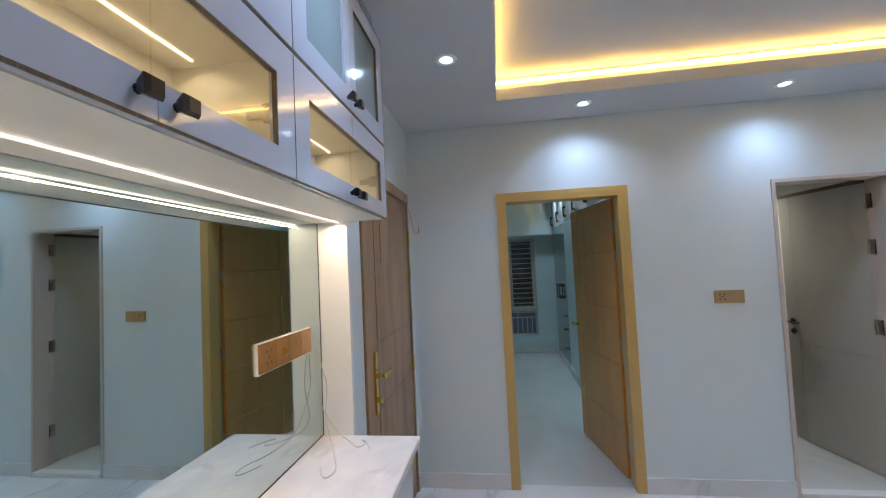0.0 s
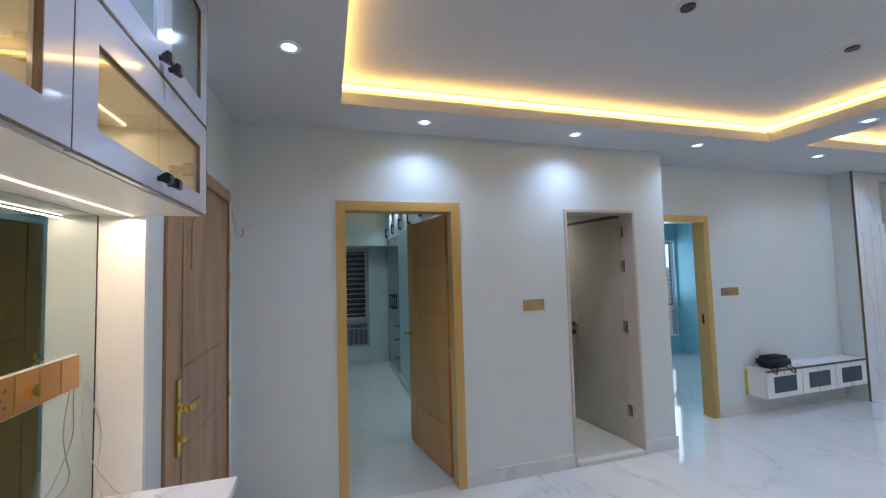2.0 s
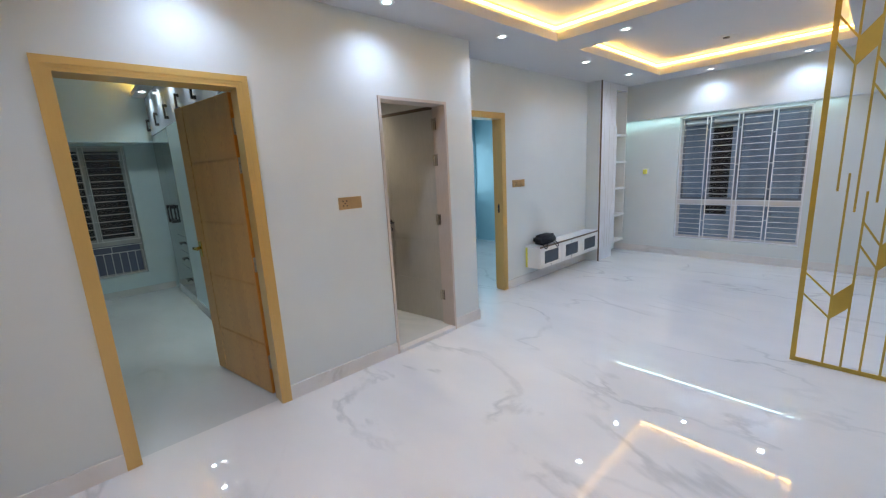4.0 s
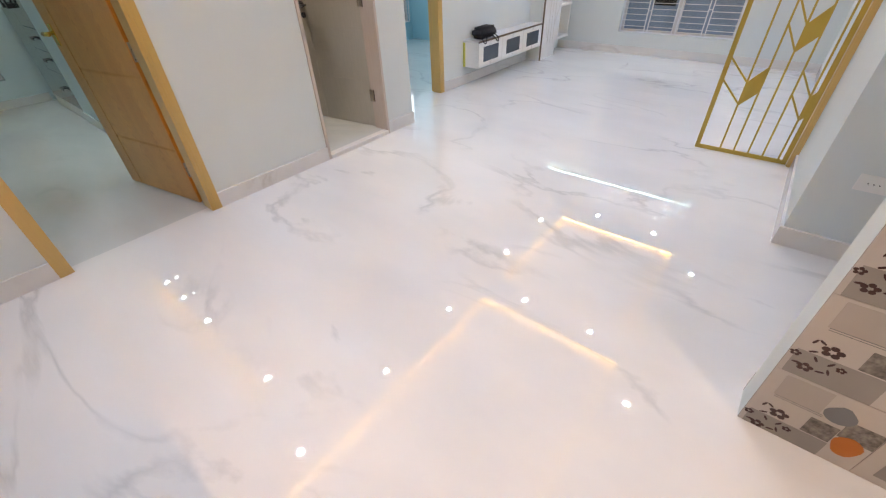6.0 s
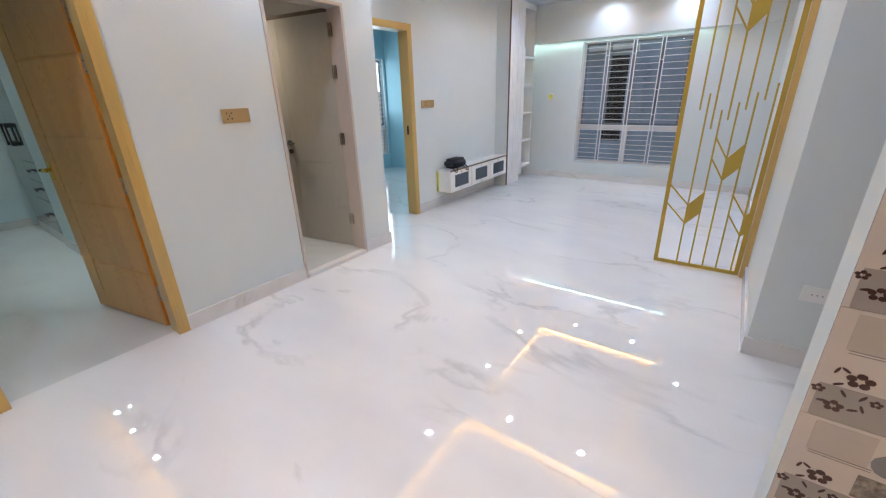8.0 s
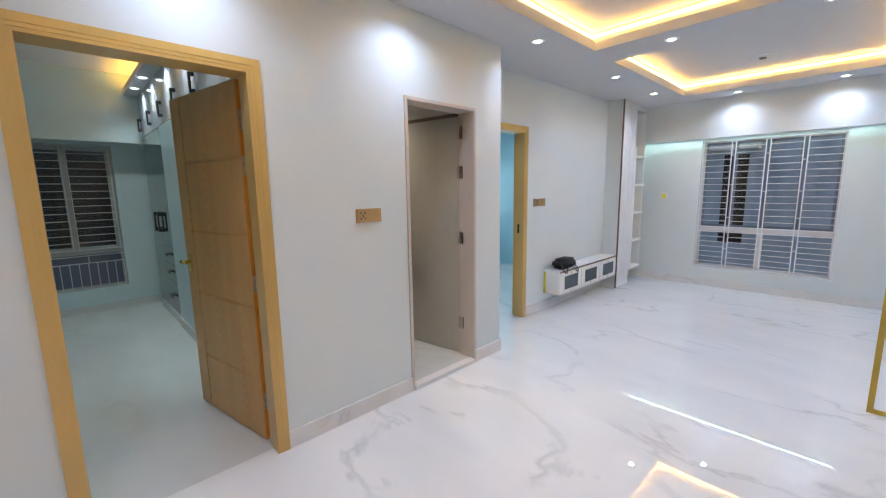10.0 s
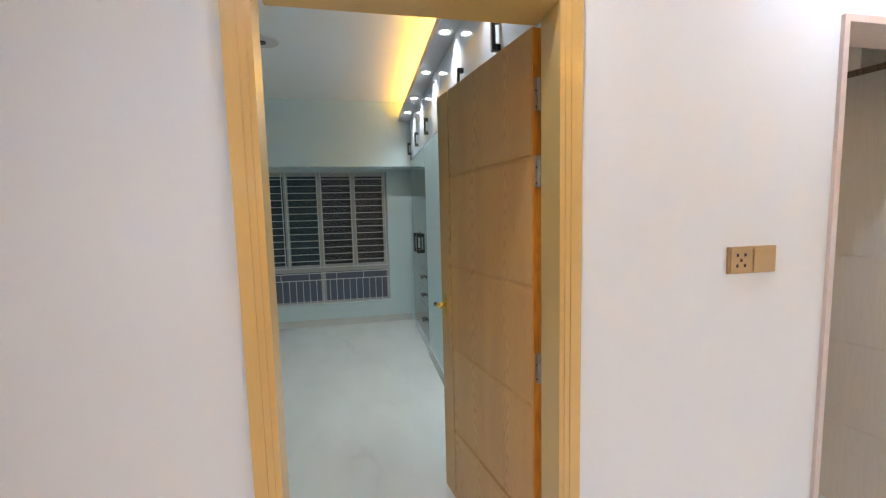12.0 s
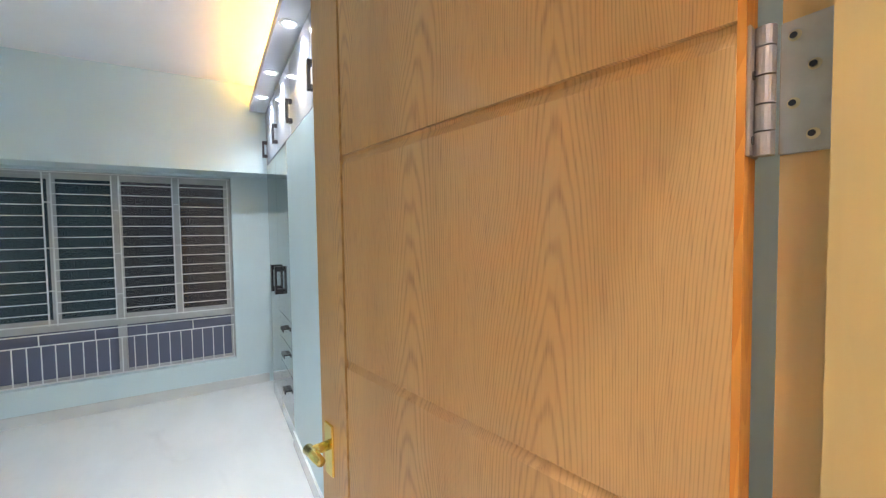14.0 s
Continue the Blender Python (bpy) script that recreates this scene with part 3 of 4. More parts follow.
cyl(bm, pose(0.755, 0.065, 1.0, 90), 0.011, 0.045, 16)
cyl(bm, pose(0.735, 0.085, 1.0, 0, 90), 0.010, 0.07, 16, 0.012)
part("lever", bm, BRASS, plate, "yellow brass lever", smooth=True)
for z in (0.2, 0.90, 1.548, 1.785):
    hinge(frame_1, 1.1415, 3.10, z, 0.1)

ang2 = math.degrees(math.atan2(0.99, -0.15))
leaf2 = thing("door_leaf", pose(2.8205, 3.113, 0.036, 0, 0, ang2), "beige wood-look door leaf with thin grooves, open into the bathroom", "door")
part("panel", leaf(bmesh.new(), 0.71, 2.02, 0.036, [0.40, 0.795, 1.197, 1.606], 0.1, 0.0026, 0.003), BEIGE, leaf2)
# dark strip on the face paints the shade at the leaf's top
boxpart("top_shade_strip", (0.0, 0.71, 0.034, 0.0375, 1.995, 2.024), TRIM, leaf2, "dark brown strip for the shade along the leaf's top")
boxpart("edge_strip", (-0.003, 0.0, 0.001, 0.035, 0, 2.02), TRIM, leaf2, "dark brown hinge edge")
bm = bmesh.new()
cyl(bm, pose(0.645, 0.045, 0.965, 90), 0.026, 0.012, 20)
cyl(bm, pose(0.645, 0.065, 0.965, 90), 0.01, 0.04, 14)
cyl(bm, pose(0.605, 0.083, 0.965, 0, 90), 0.009, 0.10, 14)
cyl(bm, pose(0.645, 0.045, 0.885, 90), 0.022, 0.016, 20)
part("handle", bm, CHROME, leaf2, "dark chrome lever handle")
for z in (0.27, 1.0, 1.54, 1.85):
    hinge(frame_2, 2.7675, 3.1, z)

# entrance door in the west wall
ent = thing("entrance_door", pose(WL, 0, 0), "closed carved wooden entrance door with brass handle and glossy brown frame", "door")
bm = bmesh.new()
box(bm, -0.08, 0.012, 1.86, 1.925, 0.001, 2.125)
box(bm, -0.08, -0.004, 1.925, 1.99, 0.001, 2.06)
part("jamb", bm, CARVEW, ent, bevel=0.003)
boxpart("jamb", (-0.08, 0.004, 2.885, 2.9, 0.001, 2.125), CARVEW, ent)
boxpart("head", (-0.08, 0.012, 1.925, 2.885, 2.06, 2.125), CARVEW, ent)
lf = boxpart("door_panel", (-0.05, -0.008, 1.992, 2.883, 0.006, 2.058), CARVEW, ent)
for a, b, arch in ((0.08, 0.505, 0), (0.515, 0.865, 0), (0.875, 1.205, 0), (1.215, 1.565, 0), (1.575, 2.0, 0)):
    part("raised_field", box(bmesh.new(), -0.008, -0.004, 2.09, 2.86, a, b), CARVEW, ent, bevel=0.0018)
    u0, u1, lo, hi = 2.19, 2.76, a + 0.05, b - 0.05
    if b == 2.0:
        pts = [(u0, lo), (u1, lo)] + [((u0 + u1) / 2 + (u1 - u0) / 2 * math.cos(q), hi - 0.14 + 0.14 * math.sin(q)) for q in [math.pi * k / 16 for k in range(17)]]
        part("arched_field", prism(bmesh.new(), pts, -0.004, 0.001, lambda p, q, c: (c, p, q)), CARVEW, ent, bevel=0.002)
bm = bmesh.new()
box(bm, -0.008, 0.004, 2.015, 2.055, 0.86, 1.17)
hp = part("handle_plate", bm, BRASS, ent, "long yellow brass handle plate", bevel=0.002)
bm = bmesh.new()
cyl(bm, pose(0.025, 2.035, 1.05, 0, 90), 0.012, 0.05, 16)
cyl(bm, pose(0.047, 2.085, 1.055, 90), 0.010, 0.13, 16, 0.013)
cyl(bm, pose(0.015, 2.035, 0.93, 0, 90), 0.014, 0.03, 16)
part("lever", bm, BRASS, hp, smooth=True)
for z in (0.86, 1.52, 1.76):
    part("hinge", cyl(bmesh.new(), pose(0.006, 2.884, z + 0.05), 0.007, 0.11, 12), BRASS, ent, "brass hinge")

# ---- crockery unit ----
XM, XF, CB, YE = -0.455, -0.16, 1.79, 1.585
CT = 0.945
struct("wall_niche_panel", [(-0.60, XM + 0.125, YE, YE + 0.02, CT - 0.9, CB)], WHITE)
mir = thing("wall_mirror", pose(XM, 0, 0), "large frameless wall mirror above the marble counter", "mirror")
boxpart("mirror_glass", (-0.006, 0.0, -0.75, YE - 0.002, CT, CB - 0.001), MIRROR, mir)
# thin dark strips draw the shaded gap along the mirror's bottom and end
boxpart("gap_line", (0.0, 0.002, -0.75, YE - 0.003, CT + 0.0005, CT + 0.003), SHADOWGAP, mir, "dark gap line")
boxpart("gap_line", (0.0, 0.0015, YE - 0.0025, YE - 0.0008, CT + 0.003, CB - 0.002), SHADOWGAP, mir, "dark gap line")


def knob(parent, y, z):
    """Faceted black knob."""
    bm = bmesh.new()
    turned = pose(0, 0, 0, 0, 0, 45)
    cyl(bm, pose(XF + 0.003, y, z, 0, 90), 0.007, 0.006, 8)
    cyl(bm, pose(XF + 0.014, y, z, 0, 90) @ turned, 0.010, 0.016, 4, 0.0195)
    cyl(bm, pose(XF + 0.0255, y, z, 0, 90) @ turned, 0.0195, 0.007, 4, 0.014)
    return part("knob", bm, KNOBM, parent, "brown-black faceted knob")


def wall_cabinet(y0, y1, z0, z1, low):
    w = (y1 - y0) / 2
    mid = y0 + w
    cab = thing("wall_cabinet", pose(0, 0, 0),
                "white gloss wall cabinet with lit amber glass doors" if low else "white gloss upper wall cabinet with frosted glass doors", "cabinet",
                "lit glass cabinets over the counter" if low else "upper glass cabinets")
    t = 0.016
    x0, x1 = XM, XF - 0.02
    inner = LAMIN if low else LAMI
    boxpart("side_panel", (x0, x1, y0, y0 + t, z0, z1), inner, cab)
    boxpart("side_panel", (x0, x1, y1 - t, y1, z0, z1), inner, cab)
    boxpart("bottom_panel", (x0, x1, y0 + t, y1 - t, z0, z0 + t), inner, cab)
    boxpart("top_panel", (x0, x1, y0 + t, y1 - t, z1 - t, z1), inner, cab)
    boxpart("back_panel", (x0, x0 + 0.008, y0 + t, y1 - t, z0 + t, z1 - t), inner, cab)
    for s in (0, 1):
        a, b = (y0 + 0.002, mid - 0.001) if s == 0 else (mid + 0.001, y1 - 0.002)
        rail_b, rail_t = (0.06, 0.078) if low else (0.07, 0.07)
        st_out, st_in = 0.068, (0.0 if low else 0.045)
        ga, gb = (a + st_out, b - st_in) if s == 0 else (a + st_in, b - st_out)
        d = thing("door", pose(0, 0, 0), "", "")
        d.parent = cab
        bm = bmesh.new()
        box(bm, XF - 0.018, XF, a, b, z0 + 0.002, z0 + rail_b)
        box(bm, XF - 0.018, XF, a, b, z1 - rail_t, z1 - 0.004)
        if ga > a:
            box(bm, XF - 0.018, XF, a, ga, z0 + rail_b, z1 - rail_t)
        if b > gb:
            box(bm, XF - 0.018, XF, gb, b, z0 + rail_b, z1 - rail_t)
        part("door_frame", bm, LAMI, d)
        e = 0.003
        bands = [(XF - 0.002, XF + 0.0008, a - 0.001, b + 0.001, z0, z0 + e + 0.002), (XF - 0.002, XF + 0.0008, a - 0.001, b + 0.001, z1 - e, z1),
                 (XF - 0.01, XF + 0.0006, ga, gb, z1 - rail_t - e, z1 - rail_t)]
        if s:
            bands += [(XF - 0.01, XF + 0.0006, gb - e, gb, z0 + rail_b, z1 - rail_t - e), (XF - 0.01, XF + 0.0009, b, b + 0.0018, z0, z1)]
        for bd in bands:
            boxpart("edge_band", bd, TRIM, d, "brown edge band")
        boxpart("glass", (XF - 0.012, XF - 0.008, ga, gb, z0 + rail_b, z1 - rail_t), AMBER if low else FROST, d)
        knob(d, mid + (-0.03 if s == 0 else 0.03), z0 + 0.035)
    if low:
        boxpart("led_strip", (-0.3735, -0.3685, y0 + 0.03, y1 - 0.045, z1 - t - 0.005, z1 - t), LEDW, cab, "white LED strip")
        bm = bmesh.new()
        box(bm, XF - 0.06, XF - 0.02, y1 - t - 0.012, y1 - t, z0 + 0.13, z0 + 0.17)
        box(bm, XF - 0.10, XF - 0.06, y1 - t - 0.008, y1 - t, z0 + 0.14, z0 + 0.16)
        part("concealed_hinge", bm, STEEL, cab, "nickel concealed hinge")
    return cab


for k in range(4):
    b = YE - 0.715 * k
    wall_cabinet(b - 0.715, b, CB, 2.082, True)
    wall_cabinet(b - 0.715, b, 2.084, 2.515, False)
filler = thing("cabinet_filler", pose(0, 0, 0), "white gloss filler board above the cabinets", "panel")
boxpart("board", (XM, XF - 0.03, YE - 2.86, YE - 0.004, 2.515, CEIL - 0.001), LAMI, filler)
strip = thing("led_strip", pose(0, 0, 0), "white LED strip under the wall cabinets", "light strip")
boxpart("tape", (-0.367, -0.363, -0.78, YE - 0.005, CB - 0.004, CB - 0.0005), LEDW, strip)

counter = thing("counter_top", pose(0, 0, 0), "white grey-clouded marble counter slab on the base cabinets", "countertop")
boxpart("slab", (XM - 0.1, -0.065, -1.25, YE - 0.001, CT - 0.018, CT), COUNTER, counter, bevel=0.002)
boxpart("front_edge", (-0.10, -0.067, -1.25, YE - 0.001, CT - 0.03, CT - 0.018), COUNTER, counter)
for k in range(4):
    b = YE - 0.02 - 0.7 * k
    base = thing("base_cabinet", pose(0, 0, 0), "white gloss base cabinet under the marble counter", "cabinet", "base cabinets under the counter")
    boxpart("body", (XM - 0.01, -0.115, b - 0.698, b, 0.08, CT - 0.031), LAMI, base)
    boxpart("plinth", (XM - 0.01, -0.15, b - 0.698, b, 0.0, 0.08), DARKP, base, "dark plinth")
    for s in (0, 1):
        a = b - 0.698 + 0.349 * s
        d = boxpart("door", (-0.114, -0.096, a + 0.002, a + 0.347, 0.09, CT - 0.035), LAMI, base)
        boxpart("handle", (-0.095, -0.085, a + (0.29 if s == 0 else 0.05), a + (0.30 if s == 0 else 0.06), 0.7, 0.82), BLACK, d)

# socket board on the mirror
sock = thing("socket_board", pose(XM, 0, 0), "gold socket and dimmer plate with pale surround on the mirror", "socket")
boxpart("surround", (0.0, 0.006, 1.1505, 1.4795, 1.293, 1.3872), WHITE, sock, "pale rim")
COPPER = mat("copper_gold_plate", (0.62, 0.34, 0.13), 0.25, metal=0.55, vary=0.05)
boxpart("plate", (0.006, 0.014, 1.153, 1.477, 1.297, 1.385), COPPER, sock, bevel=0.002)
for k in range(4):
    a = 1.158 + 0.079 * k
    boxpart("module", (0.014, 0.017, a, a + 0.075, 1.302, 1.383), COPPER, sock, bevel=0.001)
bm = bmesh.new()
cyl(bm, pose(0.024, 1.275, 1.342, 0, 90), 0.014, 0.02, 20)
part("dimmer_knob", bm, BRASS, sock, smooth=False)
bm = bmesh.new()
for dy, dz in ((-0.012, 0.018), (0.012, 0.018), (0, 0.0), (-0.012, -0.018), (0.012, -0.018)):
    box(bm, 0.0172, 0.0178, 1.195 + dy - 0.003, 1.195 + dy + 0.003, 1.342 + dz - 0.004, 1.342 + dz + 0.004)
part("socket_holes", bm, BLACK, sock)

wire = thing("loose_wire", pose(0, 0, CT), "thin grey wires hanging from the socket onto the marble counter", "cable")
tube("strand", [(-0.44, 1.51, 0.36), (-0.43, 1.53, 0.28), (-0.42, 1.56, 0.2), (-0.41, 1.50, 0.1), (-0.38, 1.48, 0.03), (-0.33, 1.40, 0.004), (-0.28, 1.30, 0.004), (-0.31, 1.24, 0.004), (-0.35, 1.33, 0.004)], 0.0016, WIRE, wire)
tube("strand", [(-0.44, 1.50, 0.36), (-0.435, 1.47, 0.25), (-0.43, 1.50, 0.16), (-0.42, 1.55, 0.08), (-0.38, 1.55, 0.02), (-0.32, 1.52, 0.004), (-0.27, 1.46, 0.004), (-0.25, 1.52, 0.004), (-0.29, 1.54, 0.004), (-0.24, 1.50, 0.004), (-0.22, 1.45, 0.004)], 0.0016, WIRE, wire)


# ---- switches ----
def switch_plate(name, x, z, y, w, label, modules=2):
    th = thing(name, pose(x, y, z), label, "switch")
    boxpart("plate", (-w / 2, w / 2, -0.008, 0, -0.043, 0.043), SWITCH, th, bevel=0.002)
    for k in range(modules):
        a = -w / 2 + 0.006 + (w - 0.012) / modules * k
        boxpart("module", (a + 0.002, a + (w - 0.012) / modules - 0.002, -0.011, -0.008, -0.036, 0.036), SWITCH, th, bevel=0.001)
    bm = bmesh.new()
    for dx, dz in ((-0.012, 0.014), (0.012, 0.014), (0, 0.0), (-0.012, -0.014), (0.012, -0.014)):
        box(bm, -w / 4 + dx * 1.2 - 0.004, -w / 4 + dx * 1.2 + 0.004, -0.0118, -0.0112, dz * 1.2 - 0.005, dz * 1.2 + 0.005)
    part("socket_holes", bm, BLACK, th)
    return th


switch_plate("switch_plate", 1.786, 1.302, WA, 0.186, "gold switch and socket plate on the pale wall between two doors")
switch_plate("switch_plate", 4.335, 1.287, WC, 0.24, "gold switch plate on the wall beside the blue room's door", 3)
st = thing("wall_switch", pose(WW, 2.87, 1.30), "small yellow-covered switch box on the window wall", "switch")
boxpart("box", (-0.012, 0, -0.045, 0.045, -0.045, 0.045), WHITE, st, bevel=0.003)
boxpart("socket_cover", (-0.045, -0.012, -0.03, 0.025, -0.04, 0.03), YELLOW, st, bevel=0.004)
out = thing("wall_outlet", pose(2.825, -0.2, 0.42), "white outlet plate low on the grey wall", "socket")
boxpart("plate", (-0.008, 0, -0.06, 0.06, -0.04, 0.04), WHITE, out, bevel=0.002)
bm = bmesh.new()
for dy in (-0.02, 0.0, 0.02):
    cyl(bm, pose(-0.0085, dy, 0, 0, 90), 0.003, 0.002, 8)
part("socket_holes", bm, BLACK, out)
hook = thing("wall_hook_wires", pose(-0.311, WA, 1.85), "pink wires poking out of the wall by the entrance door", "cable")
tube("strand", [(0, 0, 0), (0.0, -0.03, -0.01), (0.02, -0.04, 0.02), (0.01, -0.03, 0.05)], 0.004, PINK, hook)
tube("strand", [(0, 0, 0), (-0.02, -0.03, 0.0), (-0.03, -0.025, 0.03), (-0.045, -0.01, 0.10), (-0.06, -0.006, 0.18)], 0.002, PINK, hook)


# ---- downlights ----
def downlight():
    d = thing("downlight", pose(0, 0, 0), "round recessed downlight, lit cool white", "ceiling light", "ceiling downlights")
    bm = bmesh.new()
    n = 28
    for r0, r1, z0, z1 in ((0.0365, 0.050, -0.004, -0.006), (0.050, 0.054, -0.006, 0.0), (0.0365, 0.036, -0.004, 0.003)):
        a = [bm.verts.new((r0 * math.cos(q), r0 * math.sin(q), z0)) for q in [2 * math.pi * k / n for k in range(n)]]
        b = [bm.verts.new((r1 * math.cos(q), r1 * math.sin(q), z1)) for q in [2 * math.pi * k / n for k in range(n)]]
        for k in range(n):
            bm.faces.new([a[k], a[(k + 1) % n], b[(k + 1) % n], b[k]])
    part("trim_ring", bm, WHITE, d, "white trim ring", smooth=True)
    part("lens", cyl(bmesh.new(), pose(0, 0, -0.003), 0.028, 0.003, 28), LENS, d, "glowing lens")
    part("acrylic_ring", cyl(bmesh.new(), pose(0, 0, -0.0015), 0.036, 0.0025, 28), HALO, d, "glowing pale cyan acrylic ring")
    return d


dl = downlight()
dl.matrix_world = pose(*DOWNLIGHTS[0], CEIL)
for x, y in DOWNLIGHTS[1:]:
    copy_thing(dl, pose(x, y, CEIL))
for x, y in BED_DOWN:
    copy_thing(dl, pose(x, y, 2.62))


def fan_point(x, y, z, r=0.075):
    f = thing("fan_hook_plate", pose(x, y, z), "round white ceiling plate with dark hook hole", "ceiling fixture", "ceiling fan points")
    part("plate", cyl(bmesh.new(), pose(0, 0, -0.004), r, 0.008, 36, r * 1.06), CEILING, f)
    part("hole", cyl(bmesh.new(), pose(0, 0, -0.014), 0.03, 0.01, 24, 0.032), BLACK, f)
    return f


fan_point(0.67, 1.50, TOP)
fan_point(1.82, 1.48, TOP)
fan_point(3.04, 1.53, TOP, 0.12)
fan_point(5.9, 1.66, TOP, 0.12)
fan_point(-0.13, 5.39, 2.85, 0.12)


# ---- windows ----
def bar_mesh(name, l, r, vert, material):
    bm = bmesh.new()
    h = l / 2
    if vert:
        box(bm, -r, r, -r, r, -h, h)
    else:
        box(bm, -h, h, -r, r, -r, r)
    return mesh_of(name, bm, material)


def window(name, m, w, z0, zr, z1, label, style, barmat, panes, depth=0.12):
    """In local x (0 to w) along the wall, y into the wall away from the room."""
    win = thing(name, m, label, "", kind="structure")
    fw = 0.035
    bm = bmesh.new()
    y0, y1 = 0.07, 0.11
    box(bm, 0.001, fw, y0, y1, z0 + 0.001, z1 - 0.001)
    box(bm, w - fw, w - 0.001, y0, y1, z0 + 0.001, z1 - 0.001)
    box(bm, fw, w - fw, y0, y1, z0 + 0.001, z0 + fw)
    box(bm, fw, w - fw, y0, y1, z1 - fw, z1 - 0.001)
    box(bm, fw, w - fw, y0 - 0.01, y1, zr - 0.03, zr + 0.03)
    box(bm, w / 2 - 0.03, w / 2 + 0.03, y0 - 0.008, y1, z0 + fw, zr - 0.03)
    part("window_frame", bm, ALU if style == "living" else GREYALU, win)
    n = len(panes)
    pw = (w - 2 * fw) / n
    for k, g in enumerate(panes):
        a = fw + pw * k
        sash = thing("sash", pose(0, 0, 0), "", "")
        sash.parent = win
        bm = bmesh.new()
        yy = y0 + (0.005 if k % 2 else 0.022)
        for b in ((a, a + 0.028, zr + 0.03, z1 - fw), (a + pw - 0.028, a + pw, zr + 0.03, z1 - fw), (a + 0.028, a + pw - 0.028, zr + 0.03, zr + 0.065), (a + 0.028, a + pw - 0.028, z1 - fw - 0.03, z1 - fw)):
            box(bm, b[0], b[1], yy, yy + 0.015, b[2], b[3])
        part("sash_frame", bm, SASH if style == "living" else GREYALU, sash)
        gl = boxpart("pane", (a + 0.028, a + pw - 0.028, yy + 0.005, yy + 0.009, zr + 0.065, z1 - fw - 0.03), g, sash)
        gl.visible_shadow = False
    for a, b in ((fw, w / 2 - 0.025), (w / 2 + 0.025, w - fw)):
        gl = boxpart("pane", (a, b, y0 + 0.02, y0 + 0.024, z0 + fw, zr - 0.03), CLEAR if style == "living" else LOWPANE, win)
        gl.visible_shadow = False
    gr = thing("grille", pose(0, 0.02, 0), "", "")
    gr.parent = win
    tagged(gr, "painted steel grille")
    r = 0.006 if style == "living" else 0.0045

    def put(me, x, z):
        ob = new("grille_bar", me)
        ob.parent = gr
        ob.location = (x, 0, z)

    if style == "living":
        q = w / 4
        g = 0.045
        vx = [0.012, q - g / 2, q + g / 2, w / 2 - g / 2, w / 2 + g / 2, 3 * q - g / 2, 3 * q + g / 2, w - 0.012]
        tall = bar_mesh("grille_bar", z1 - z0 - 0.02, r, True, barmat)
        for x in vx:
            put(tall, x, (z0 + z1) / 2)
        full = bar_mesh("grille_bar", w - 0.02, r, False, barmat)
        for z in (z0 + 0.012, zr - 0.035, zr + 0.035, z1 - 0.012):
            put(full, w / 2, z)
        short = bar_mesh("grille_bar", q - g / 2 - 0.02, r * 0.62, False, barmat)
        stub = bar_mesh("grille_bar", g, r * 0.8, False, barmat)
        for lo, hi, n in ((z0 + 0.012, zr - 0.035, 7), (zr + 0.035, z1 - 0.012, 14)):
            for k in range(1, n):
                z = lo + (hi - lo) * k / n
                for i in (0, 2, 4, 6):
                    put(short, (vx[i] + vx[i + 1]) / 2, z)
        for x, z in ((q, 1.85), (w / 2, 1.85), (3 * q, 1.75), (q, 1.45), (w / 2, 1.36), (3 * q, 1.36), (q, 1.0), (3 * q, 1.02), (q, 0.56), (w / 2, 0.6), (3 * q, 0.6)):
            put(stub, x, z)
    else:
        n = 4
        q = (w - 0.03) / n
        g = 0.05
        tall = bar_mesh("grille_bar", z1 - zr - 0.05, r, True, barmat)
        vx = []
        for k in range(n):
            vx += [0.015 + q * k + g * (0.5 if k else 0.3), 0.015 + q * (k + 1) - g * (0.5 if k < n - 1 else 0.3)]
        for x in vx:
            put(tall, x, (zr + z1) / 2)
        full = bar_mesh("grille_bar", w - 0.02, r, False, barmat)
        for z in (zr + 0.035, z1 - 0.015, zr - 0.04, z0 + 0.02, zr - 0.13):
            put(full, w / 2, z)
        short = bar_mesh("grille_bar", q - g * 0.8, r * 0.8, False, barmat)
        stub = bar_mesh("grille_bar", g, r * 0.8, False, barmat)
        for k in range(1, 14):
            z = zr + 0.035 + (z1 - zr - 0.05) * k / 14
            for i in range(n):
                put(short, 0.015 + q * (i + 0.5), z)
        for i in range(1, n):
            for z in (1.0, 1.35, 1.72):
                put(stub, 0.015 + q * i, z + 0.06 * (i % 2))
        low = bar_mesh("grille_bar", zr - 0.13 - z0 - 0.02, r * 0.8, True, barmat)
        for k in range(21):
            put(low, 0.02 + (w - 0.04) * k / 20, (zr - 0.13 + z0 + 0.02) / 2)
        up = bar_mesh("grille_bar", 0.09, r * 0.8, True, barmat)
        for k in range(1, 5):
            put(up, w * k / 5, zr - 0.085)
    return win


window("window_1", pose(WW, 2.415, 0, 0, 0, -90), 1.462, 0.28, 0.83, 2.06, "large living room window with white steel grille", "living", BAR, [CLEAR, CLEAR, CLEAR, CLEAR])
window("window_2", pose(-0.82, 7.3, 0), 1.75, 0.29, 0.75, 2.04, "bedroom window with grey steel grille and sliding panes", "bed", GREYBAR, [TINT, TINT, CLEAR, CLEAR])
window("window_3", pose(5.0, 6.0, 0), 1.46, 0.28, 0.80, 2.04, "blue room window with pale steel grille", "living", BAR, [CLEAR, CLEAR, CLEAR, CLEAR])

